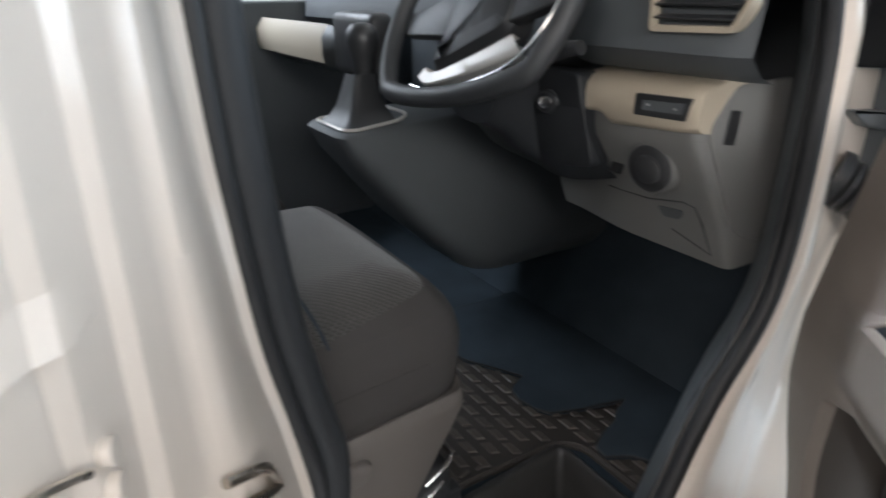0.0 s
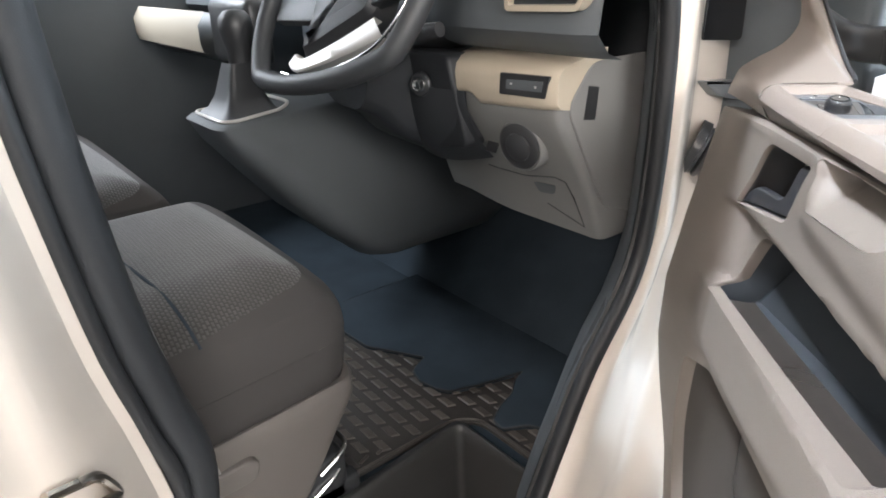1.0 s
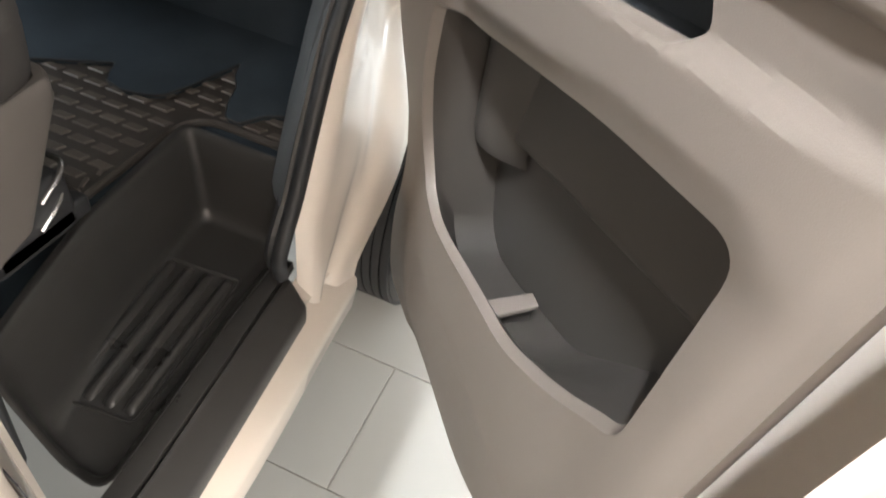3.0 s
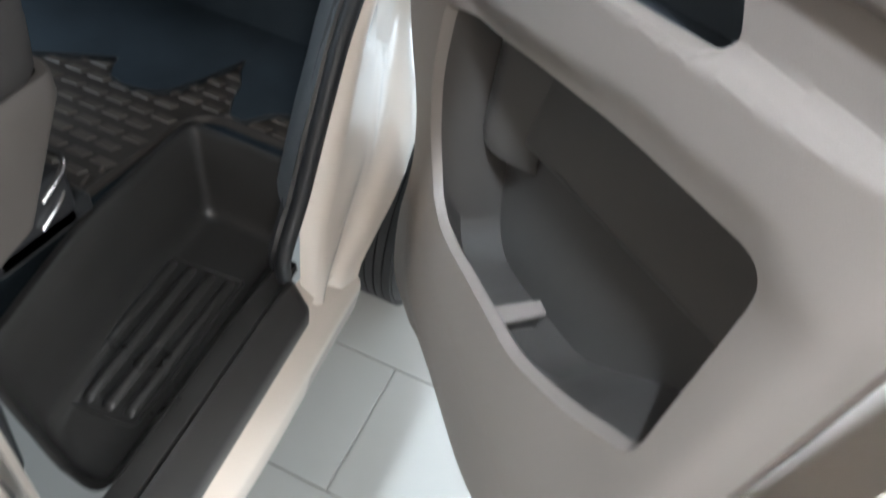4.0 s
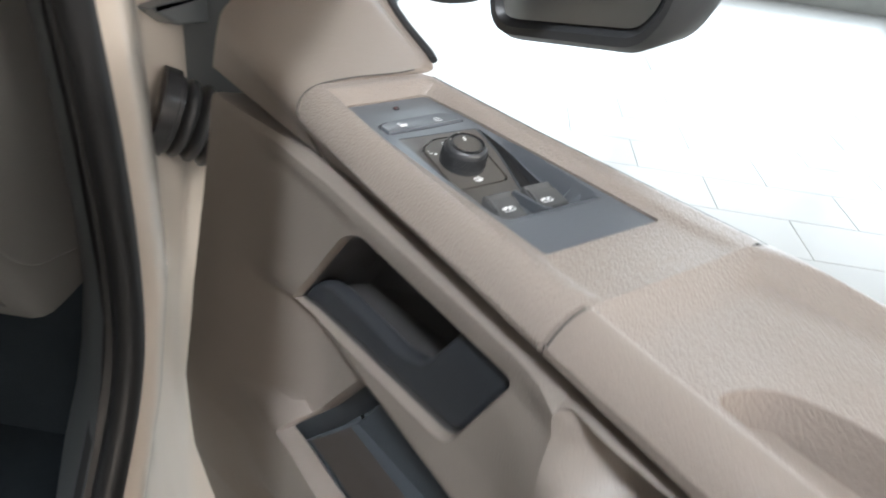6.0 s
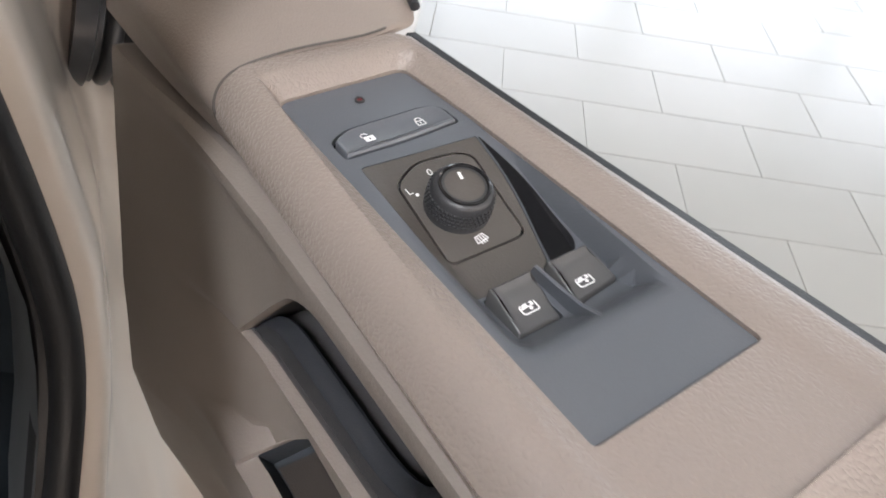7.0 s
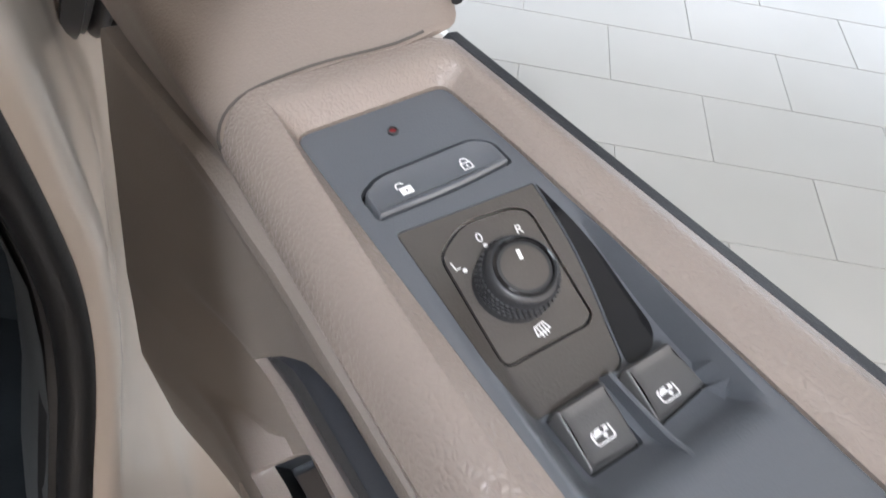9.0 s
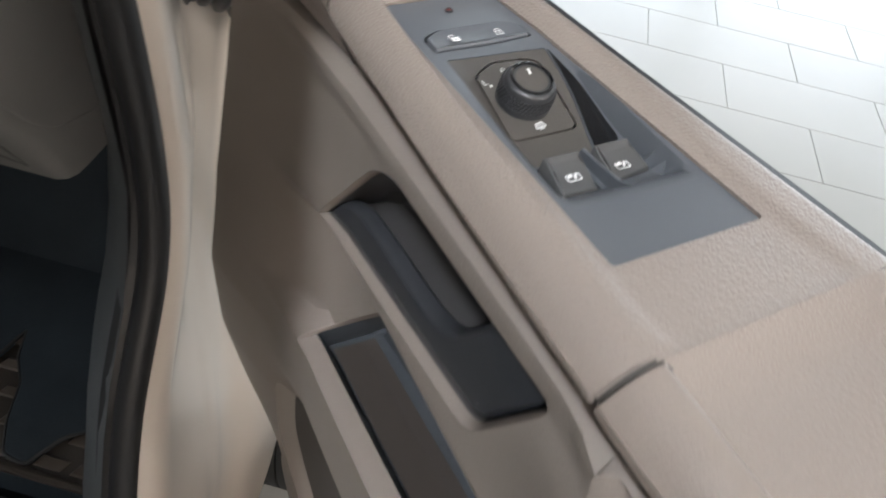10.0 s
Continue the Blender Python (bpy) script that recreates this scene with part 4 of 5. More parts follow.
g.loft([[Vector((x + table(z, LEAN) + (0.012 * min(1, max(0, (1.2945 - z) / 0.0235)) * (z > 1.2702) if i > 15 else 0), y + jamb_shift(z) * sstep(0.26, 0.33, y), z)) for i, (x, y) in enumerate(jsec)] for z in sorted(jz + [1.2955, 1.2945, 1.288, 1.283, 1.278, 1.271, 1.270])], False)
part("rear_jamb", g, WHITE, van, "white ribbed door jamb and flank", 22)
for z in (1.206, 1.185):
    g = Geo()
    m = Matrix.Translation((-0.0355, 0.2440, z)) @ Matrix.Rotation(radians(-17), 4, "Z") @ Matrix.Rotation(radians(90), 4, "X")
    g.lathe([(0.0075, -0.004), (0.0075, 0.001), (0.0062, 0.003), (0.0045, 0.003), (0.004, 0.001)], m, 20)
    bolt = part("jamb_bolt", g, WHITE, van)
    g = Geo()
    g.lathe([(0.0044, 0.001), (0.0042, 0.0034), (0.0008, 0.0034)], m, 12)
    part("bolt_socket", g, BLACK, bolt, "dark bolt socket")
# dark label on the foot of the jamb
g = Geo()
lm = Matrix.Translation((-0.108, 0.3325, 0.80)) @ Matrix.Rotation(radians(-14), 4, "Z")
g.box((0, 0, 0), (0.030, 0.0012, 0.046), 0, lm)
sticker = part("jamb_label", g, LATCH, van, "small dark printed label")
for k in range(3):
    g = Geo()
    g.box((0, 0.0008, 0.013 - 0.013 * k), (0.020 - 0.004 * k, 0.0006, 0.005), 0, lm)
    part("label_bar", g, WEB, sticker)
# latch striker
g = Geo()
g.tube(curve([(-0.0873, 0.3015, 1.1189), (-0.1043, 0.3249, 1.1068), (-0.1164, 0.3337, 1.0958), (-0.1225, 0.3396, 1.0810), (-0.1237, 0.3426, 1.0701), (-0.1127, 0.3338, 1.0772), (-0.0907, 0.3132, 1.0933)], 5), 0.004, 8)
part("latch_striker", g, STEEL, van, "bright steel latch loop")

g = Geo()
g.tube(curve([(-0.021, 0.236, 1.207), (-0.010, 0.226, 1.214), (0.002, 0.217, 1.220), (0.006, 0.213, 1.214), (0.005, 0.213, 1.185)], 4), 0.0024, 8)
part("jamb_bracket", g, STEEL, van, "bright steel bracket")
# upper door hinge and the dark corner above it
g = Geo()
g.slab(rounded([(1.235, 1.240), (1.387, 1.224), (1.372, 1.192), (1.284, 1.212)], 0.008, 3), lambda a, b, h: Vector((h, a, b)), -0.252, -0.224, 0.004)
part("door_hinge", g, material("grey_hinge_paint", (0.13, 0.14, 0.15), 0.4, coat=0.4, vary=0.05), van, "grey painted door hinge")
g = Geo()
g.slab(rounded([(1.225, 1.30), (1.345, 1.29), (1.34, 1.42), (1.235, 1.44)], 0.012, 3), lambda a, b, h: Vector((h, a, b)), -0.26, -0.232, 0.004)
part("corner_window", g, GLOSS, van, "black corner panel")

# roof, floor pan, far side and bulkhead close the cab
g = Geo()
g.box((-0.95, 0.25, 2.52), (1.86, 2.0, 0.06), 0.03)
g.box((-0.10, 0.2, 2.3), (0.16, 1.9, 0.42), 0.03)
g.box((-1.84, 0.2, 2.25), (0.10, 1.9, 0.5), 0.03)
part("roof", g, WHITE, van)
g = Geo()
g.box((-0.965, -2.6, 1.48), (1.93, 4.0, 2.25), 0.04)
part("cargo_body", g, WHITE, van, "white steel cargo body")
# unseen bulkhead, kept pale as a reflector that brightens the dash
g = Geo()
g.box((-0.95, -0.58, 1.45), (1.75, 0.03, 1.7), 0)
part("bulkhead", g, WALL, van, "unseen bulkhead panel, pale to bounce light")
g = Geo()
g.box((-1.86, 0.4, 0.95), (0.05, 2.6, 0.85), 0.01)
part("far_door", g, DARKDASH, van)
g = Geo()
g.box((-1.86, -0.47, 1.85), (0.05, 0.26, 1.1), 0.01)
part("far_pillar", g, DARKDASH, van)
g = Geo()
g.box((-1.15, 0.2, 0.60), (1.46, 2.6, 0.10), 0)
g.box((-0.32, 1.22, 0.60), (0.26, 0.60, 0.10), 0)
part("floor_pan", g, CARPET, van, "dark carpet floor")
g = Geo()
g.box((-1.0, 1.48, 0.95), (1.66, 0.05, 0.7), 0)
g.grid(lambda a, b: Vector((-1.8 + 1.6 * a, 1.47 - 0.28 * (1 - b), 0.655 + 0.25 * b)), 4, 4)
part("firewall", g, CARPET, van)
g = Geo()
# side lining of the footwell and cowl trim beside the dash
g.loft([[Vector((-0.205 - 0.066 * sstep(0, 0.5, a), seal_y(z) - 0.005 + 0.5 * a * a, z)) for a in (0, 0.1, 0.2, 0.3, 0.4, 0.5, 0.75, 1)] for z in [0.64 + 0.05 * i for i in range(16)]], False)
part("kick_panel", g, DARKDASH, van, "dark plastic footwell lining")
g = Geo()
g.box((-0.9, 1.45, 1.3), (1.7, 0.2, 0.5), 0.02)
part("cowl", g, DARKDASH, van)

# door seal: a double lipped black rubber loop
loop = [(-0.186, seal_y(z), z) for z in (1.9, 1.6, 1.40, 1.24, 1.08, 0.98, 0.87, 0.76, 0.66, 0.58)]
loop += [(-0.188, 0.80, 0.53), (-0.19, 0.74, 0.503), (-0.19, 0.65, 0.50), (-0.19, 0.55, 0.50), (-0.193, 0.47, 0.51), (-0.195, 0.435, 0.56)]
loop += [(-0.195, 0.343 + jamb_shift(z) - 0.03 * sstep(0.95, 0.7, z), z) for z in (0.66, 0.80, 0.97, 1.06, 1.14, 1.25, 1.38, 1.6, 1.9)]
rear_part = loop[-9:]
g = Geo()
g.tube(curve(loop[:11], 6), 0.0125, 10)
g.tube([p + Vector((-0.022, 0.014, 0)) for p in curve(loop[:11], 6)], 0.011, 8)
seal = part("door_seal", g, RUBBER, van, "black rubber door seal")
g = Geo()
g.tube(curve(rear_part, 6), 0.008, 10)
seal_rear = part("rear_door_seal", g, RUBBER, van, "black rubber seal")
g = Geo()
g.loft([[p + Vector((dx, dy, 0)) for dx, dy in ((-0.010, 0.006), (-0.006, 0.012), (-0.004, 0.019), (-0.006, 0.028), (-0.013, 0.036), (-0.026, 0.041), (-0.05, 0.043), (-0.1, 0.04))] for p in curve(rear_part, 6)], False)
part("pillar_trim", g, BIN, van, "dark grey rounded pillar trim", 60)

# fender behind the door gap and the front wheel
g = Geo()
g.loft([[Vector((-0.02 - 0.10 * sstep(0.9, 0.4, z), 1.30 + 0.10 * i + 0.12 * sstep(0.95, 0.6, z), z)) for i in range(8)] for z in [0.36 + 0.06 * i for i in range(16)]], False)
part("front_fender", g, WHITE, van)
g = Geo()
wm = Matrix.Translation((-0.25, 1.50, 0.223)) @ Matrix.Rotation(radians(90), 4, "Y")
prof = [(0.20, -0.11), (0.31, -0.115), (0.335, -0.10)]
for i in range(9):
    h = -0.09 + 0.0225 * i
    prof += [(0.345, h - 0.009), (0.345, h + 0.009), (0.337, h + 0.0095), (0.337, h + 0.0125)]
prof += [(0.335, 0.10), (0.31, 0.115), (0.20, 0.11)]
g.lathe(prof, wm, 64)
wheel = part("front_wheel", g, TYRE, van, "black tyre")

# ---- step well ----
step = thing("door_step", "black moulded door step with ribbed tread", "step")
TUB_PLAN = [(-0.412, 0.898), (-0.402, 0.80), (-0.387, 0.66), (-0.358, 0.55), (-0.325, 0.44), (-0.26, 0.432), (-0.196, 0.425), (-0.205, 0.53), (-0.220, 0.70), (-0.224, 0.80), (-0.2255, 0.83), (-0.227, 0.86), (-0.228, 0.88), (-0.229, 0.900), (-0.28, 0.9), (-0.35, 0.9)]


def tub_loop(d):
    return rounded(inset(TUB_PLAN, d), [0.018 + 0.3 * d, 0.02, 0.02, 0.02, 0.03, 0.01, 0.03, 0.01, 0.01, 0.005, 0.005, 0.005, 0.005, 0.010 + 0.2 * d, 0.01, 0.01], 5)


top_loop = tub_loop(0)
FLOOR_Z = 0.492
g = Geo()


def rim_z(x, y):
    inner = sstep(-0.25, -0.33, x)
    front_ = sstep(0.835, 0.895, y)
    return 0.507 + 0.152 * max(inner, front_)


def wall(d, k):
    return [Vector((x, y, FLOOR_Z + (rim_z(x, y) - FLOOR_Z) * k)) for x, y in tub_loop(d)]


outer = [(x - 0.018 * sstep(-0.25, -0.33, x) + 0.004 * sstep(-0.25, -0.23, x), y + 0.010 * sstep(0.84, 0.88, y)) for x, y in top_loop]
g.loft([[Vector((x, y, rim_z(x, y) + 0.001)) for x, y in outer], [Vector((x, y, rim_z(x, y) + 0.006)) for x, y in tub_loop(-0.005)],
        [Vector((x, y, rim_z(x, y) + 0.005)) for x, y in tub_loop(-0.001)], wall(0.002, 0.97), wall(0.005, 0.88), wall(0.008, 0.5), wall(0.011, 0.16), wall(0.015, 0.06), wall(0.022, 0.012), wall(0.030, 0.0)], True, False, True)
tub = part("step_tub", g, TUB, step, "", 60)
pad = dense(rounded([(-0.356, 0.500), (-0.230, 0.514), (-0.252, 0.790), (-0.392, 0.776)], 0.014), 0.03)
g = Geo()
g.loft([[Vector((x, y, FLOOR_Z - 0.001)) for x, y in inset(pad, -0.002)], [Vector((x, y, FLOOR_Z + 0.0025)) for x, y in pad], [Vector((x, y, FLOOR_Z + 0.0025)) for x, y in inset(pad, 0.003)], [Vector((x, y, FLOOR_Z - 0.0005)) for x, y in inset(pad, 0.006)]])
part("tread_border", g, TUB, step)
for i in range(4):
    xa, xb, ya, yb = -0.341 + 0.0305 * i, -0.372 + 0.0335 * i, 0.512 + 0.003 * i, 0.770 + 0.003 * i
    g = Geo()
    rows_ = []
    for k, f in ((0.0, 0.05), (0.01, 0.55), (0.025, 0.85), (0.05, 1), (0.95, 1), (0.975, 0.85), (0.99, 0.55), (1.0, 0.05)):
        xc, yc = xa + (xb - xa) * k, ya + (yb - ya) * k
        rows_.append([Vector((xc + 0.0095 * (0.5 + 0.5 * f) * math.cos(q), yc, FLOOR_Z - 0.001 + 0.008 * f * math.sin(q))) for q in [math.pi * m / 10 for m in range(11)]])
    g.loft(rows_, False)
    part("tread_rib", g, TUB, step, "", 60)


def slit_x(y):
    return table(y, [(0.2, -0.148), (0.443, -0.161), (0.596, -0.174), (0.80, -0.192), (1.0, -0.21)])


g = Geo()
ssec = [(-0.038, 0.500), (-0.034, 0.508), (-0.012, 0.509), (-0.0025, 0.508), (-0.0015, 0.496), (0.0015, 0.496)]
g.loft([[Vector((slit_x(y) + x, y, z)) for x, z in ssec] for y in [0.25 + 0.03 * i for i in range(21)]], False)
part("sill_ledge", g, TUB, step, "", 45)
g = Geo()
ssec = [(0.0015, 0.492), (0.0022, 0.504), (0.010, 0.503), (0.028, 0.480), (0.040, 0.464), (0.044, 0.456), (0.044, 0.43)]
rows_ = [[Vector((slit_x(y) + x, y, z)) for x, z in ssec] for y in [0.25 + 0.03 * i for i in range(18)] + [0.785]]
for dy, k in ((0.020, 0.96), (0.030, 0.85), (0.034, 0.7)):
    rows_.append([Vector((slit_x(0.785) + x * k, 0.785 + dy, z - 0.004 * (1 - k))) for x, z in ssec])
rows_.append([p + Vector((0, 0.003, -0.03)) for p in rows_[-1]])
g.loft(rows_, False)
part("sill_cover", g, TUB, step, "black sill cover plate", 45)

# ---- floor mat ----
mat = thing("floor_mat", "brown-black rubber floor mat with raised pads", "floor mat")
mat_out = dense(rounded([(-0.93, 1.36), (-0.93, 0.50), (-0.43, 0.50), (-0.43, 0.90), (-0.40, 0.935), (-0.25, 0.935), (-0.25, 1.30)], [0.05, 0.03, 0.02, 0.03, 0.03, 0.03, 0.05], 5), 0.05)
g = Geo()
g.slab(mat_out, lambda a, b, h: Vector((a, b, h)), 0.648, 0.658, 0.003)
part("mat_sheet", g, MAT, mat)
g = Geo()
g.tube([Vector((a, b, 0.659)) for a, b in inset(mat_out, 0.006)], 0.004, 6, True)
part("mat_edge", g, MAT, mat)

# dark zigzag sheet over the mat's front, standing in for its fade into shade
flap = thing("carpet_piece", "dark jagged sheet in place of shade on the floor mat", "carpet")
g = Geo()
zig = dense(rounded([(-0.95, 0.90), (-0.74, 0.912), (-0.622, 0.980), (-0.610, 0.952), (-0.597, 0.931), (-0.560, 0.922), (-0.52, 0.931), (-0.497, 0.945), (-0.476, 1.000), (-0.452, 1.098), (-0.438, 1.060), (-0.414, 1.030), (-0.400, 0.985), (-0.380, 0.950), (-0.352, 0.945), (-0.330, 0.985), (-0.305, 1.000), (-0.262, 1.02), (-0.262, 1.36), (-0.95, 1.36)], 0.006, 3), 0.05)
g.slab(zig, lambda a, b, h: Vector((a, b, h)), 0.655, 0.667, 0.003)
part("carpet_sheet", g, CARPET, flap)
g = Geo()
g.tube([Vector((a, b, 0.6645)) for a, b in zig], 0.0024, 6, True)
part("carpet_edge", g, RUBBER, flap)

# ---- driver's seat ----
def seat(name, label, x0, x1, yf, side_x):
    s = thing(name, label, "seat")
    xm, hw = (x0 + x1) / 2, (x1 - x0) / 2
    # cushion: a sheet over a rounded outline, swelling from its edge, on upright side panels
    out = dense(rounded([(x0, yf - 0.52), (x1 + side_x, yf - 0.52), (x1 + side_x, yf - 0.30), (x1, yf), (x0, yf)], [0.05, 0.05, 0.15, 0.085, 0.085], 8), 0.015)
    edge = np.array(out)

    def crown(a, b, lift=0.0):
        d = float(np.sqrt(((edge - (a, b)) ** 2).sum(axis=1)).min())
        k = min(1.0, d / 0.115)
        rise = 0.094 * math.sqrt(max(0.0, 1 - (1 - k) ** 2.3))
        bow = 0.014 * (1 - ((a - xm) / hw) ** 2)
        return Vector((a, b, 0.938 + rise + bow * k + 0.010 * sstep(yf - 0.5, yf - 0.12, b) * k + lift))

    def ring(ins, z):
        return [Vector((a, b, z)) for a, b in inset(out, ins)]

    g = Geo()
    g.loft([ring(0.022, 0.858), ring(0.008, 0.868), ring(0.004, 0.895), ring(0.001, 0.925), ring(0.0015, 0.9365)], True, True)
    part("cushion_side", g, SEATSIDE, s, "plain dark grey cloth side panel", 60)
    g = Geo()
    ins_ = [0.0, 0.001, 0.0025, 0.005, 0.008, 0.012, 0.018]
    g.loft([[crown(a, b) for a, b in inset(out, d)] for d in ins_])

    def seam_at(a):
        return yf - 0.256 + 0.125 * (a - x1 + 0.25)

    mid_ = dense(rounded([(x0 + 0.07, yf - 0.50), (x1 + 0.4 * side_x, yf - 0.50), (x1 + 0.3 * side_x, yf - 0.27), (x1 - 0.042, yf - 0.055), (x0 + 0.07, yf - 0.085)], [0.03, 0.01, 0.15, 0.03, 0.045], 6), 0.012)
    g.plate(inset(out, 0.018), [mid_], crown, 0.014)
    part("cushion_bolster", g, SEATSIDE, s, "dark grey cloth bolster", 60)
    g = Geo()
    g.plate(mid_, [], lambda a, b: crown(a, b) - Vector((0, 0, 0.003 * sstep(0.007, 0.0, abs(b - seam_at(a))) * sstep(x1 - 0.30, x1 - 0.27, a))), 0.012)
    part("cushion_centre", g, SEATTOP, s, "ribbed woven grey cloth", 60)
    g = Geo()
    g.tube([crown(a, seam_at(a), -0.0022) for a in [x1 - 0.27 + 0.016 * i for i in range(18)]], 0.0026, 6)
    part("cushion_seam", g, CARPET, s, "sunken seam")
    # back rest
    g = Geo()
    def back(ins, d):
        r = rounded([(x0 + ins, 0.95), (x1 - ins, 0.95), (x1 - ins - 0.03, 1.62), (x0 + ins + 0.03, 1.62)], 0.07, 6)
        return [Vector((a, yf - 0.47 - 0.25 * (z - 0.95) + d, z)) for a, z in r]
    g.loft([back(0.02, -0.14), back(0, -0.11), back(0, -0.03), back(0.03, 0.0), back(0.08, 0.012)], True, True, True)
    part("backrest", g, SEATSIDE, s)
    g = Geo()
    yf -= 0.014
    bx = [(x0 + 0.012, yf - 0.5), (x1 + side_x + 0.01, yf - 0.5), (x1 + side_x * 0.8 + 0.006, yf - 0.25), (x1 + 0.002, yf - 0.012), (x1 - 0.03, yf + 0.004), (x0 + 0.03, yf + 0.004), (x0 + 0.012, yf - 0.012)]
    bx = dense(rounded(bx, [0.02, 0.02, 0.1, 0.03, 0.03, 0.03, 0.03], 5), 0.05)
    def bz(y):
        return 0.868 + 0.02 * (yf - y)
    g.loft([[Vector((a, b - 0.085 * sstep(yf - 0.3, yf, b), 0.675 + 0.025 * sstep(yf - 0.3, yf, b))) for a, b in bx], [Vector((a, b, bz(b) - 0.03)) for a, b in bx], [Vector((a, b, bz(b) - 0.004)) for a, b in bx], [Vector((a, b, bz(b))) for a, b in inset(bx, 0.004)], [Vector((a, b, bz(b) - 0.001)) for a, b in inset(bx, 0.014)], [Vector((a, b, bz(b) - 0.03)) for a, b in inset(bx, 0.018)]], True, False, False)
    part("seat_base", g, BASEG, s, "beige grey plastic seat box", 50)
    return s


driver = seat("driver_seat", "dark grey cloth driver seat with woven centre on a plastic base", -0.905, -0.400, 0.712, 0.035)
g = Geo()
hd_ = rounded([(0.435, 0.800), (0.435, 0.834), (0.512, 0.838), (0.524, 0.830), (0.520, 0.810), (0.508, 0.803)], 0.008, 4)
g.slab(hd_, lambda a, b, h: Vector((h, a, b)), -0.39, -0.364, 0.004)
part("release_handle", g, BASEG, driver)
g = Geo()
g.box((-0.47, 0.60, 0.70), (0.14, 0.13, 0.09), 0.01)
g.box((-0.415, 0.585, 0.675), (0.03, 0.20, 0.03), 0.006)
part("seat_rail", g, BLACK, driver, "black seat rail")
for dz, yy in ((0.0, 0.655), (0.035, 0.668)):
    g = Geo()
    g.tube(curve([(-0.52, yy - 0.01, 0.72 + dz), (-0.43, yy, 0.722 + dz), (-0.402, yy - 0.006, 0.715 + dz), (-0.398, yy - 0.05, 0.69 + dz)], 5), 0.004, 8)
    part("seat_lever", g, CHROME, driver, "bright metal lever")
passenger = seat("passenger_seat", "dark grey cloth passenger bench seat", -1.72, -0.985, 0.66, 0.0)

# seat belt hanging behind the jamb
belt = thing("seat_belt", "grey seat belt strap hanging beside the pillar", "seat belt")
g = Geo()
g.loft([[Vector((-0.262 + 0.002 * i, table(z, [(0.9, 0.452), (1.025, 0.431), (1.146, 0.409), (1.225, 0.389), (1.38, 0.352), (2.0, 0.26)]) + dy, z)) for i, dy in enumerate((-0.048, -0.03, 0.0))] for z in [0.93 + 0.05 * i for i in range(22)]], False)
part("strap", g, WEB, belt)

# ---- dashboard ----
dash = thing("dashboard", "grey plastic van dashboard with beige trim strips", "dashboard")


def dash_front(z):
    return table(z, [(1.0, 1.078), (1.02, 1.068), (1.08, 1.045), (1.15, 1.005), (1.20, 0.972), (1.225, 0.962), (1.30, 0.955)])


g = Geo()
zr = [1.012, 1.016, 1.02, 1.03, 1.05, 1.08, 1.11, 1.15, 1.18, 1.20, 1.222, 1.245]
dx = [-0.66, -0.60, -0.55, -0.50, -0.46, -0.40, -0.34, -0.30, -0.282, -0.274, -0.270]


def dash_pt(x, z):
    y = dash_front(z) + 0.03 * sstep(-0.45, -0.66, x) - 0.0
    y += table(x, [(-0.282, 0), (-0.274, 0.004), (-0.270, 0.012)])
    return Vector((x, y, z))


SWITCH_C = (-0.360, 1.163)
g.loft([[dash_pt(x, z) for x in dx] + [Vector((-0.269, 1.10 + 0.03 * i, z)) for i in range(4)] for z in zr], False)
g.loft([[dash_pt(x, 1.012) for x in dx] + [Vector((-0.269, 1.2, 1.012))], [Vector((x, 1.35, 1.05)) for x in dx] + [Vector((-0.269, 1.35, 1.05))]], False)
lower = part("lower_panel", g, DASH, dash, "grey knee panel", 45)
g = Geo()
endp = rounded([(0.976, 1.232), (1.058, 1.085), (1.075, 1.068), (1.145, 1.045), (1.16, 1.29), (1.022, 1.288)], [0.02, 0.02, 0.01, 0.02, 0.02, 0.02], 4)
g.slab(endp, lambda a, b, h: Vector((h, a, b)), -0.272, -0.2655, 0.002)
endc = part("end_cover", g, DASH, dash, "fuse box cover")
g = Geo()
g.slab([(1.008, 1.212), (1.032, 1.208), (1.037, 1.253), (1.015, 1.257)], lambda a, b, h: Vector((h, a, b)), -0.268, -0.2648)
part("cover_slot", g, BLACK, endc)
# beige shelf trim with a button strip
g = Geo()
g.loft([[Vector((x, y + dy, z + dz)) for y, z in ((1.05, 1.215), (0.968, lo), (0.958, lo + 0.003), (0.953, lo + 0.010), (0.952, 1.262), (0.956, 1.276), (0.968, 1.285), (1.05, 1.302))] for x, lo, dy, dz in ((-0.498, 1.226, 0.012, -0.004), (-0.494, 1.224, 0.002, 0), (-0.455, 1.233, 0, 0), (-0.44, 1.231, 0, 0), (-0.42, 1.219, 0, 0), (-0.30, 1.224, 0, 0.002), (-0.276, 1.226, 0.0, 0.003), (-0.268, 1.228, 0.004, 0.002))], True, True, True)
trim = part("beige_trim", g, BEIGE, dash, "beige trim strip")
g = Geo()
bp_ = rounded([(-0.372, 1.272), (-0.374, 1.242), (-0.286, 1.245), (-0.278, 1.275)], 0.003, 3)
g.slab(bp_, lambda a, b, h: Vector((a, -h, b)), -0.956, -0.951, 0.001)
bs = part("button_strip", g, BLACK, trim, "black button strip")
g = Geo()
g.slab([(-0.358, 1.264), (-0.359, 1.251), (-0.292, 1.2535), (-0.289, 1.2675)], lambda a, b, h: Vector((a, -h, b)), -0.952, -0.9498)
part("push_button", g, DARKDASH, trim)
for xx in (-0.348, -0.302):
    g = Geo()
    g.box((xx, 0.9494, 1.259), (0.004, 0.0005, 0.003), 0)
    part("button_symbol", g, WEB, trim)
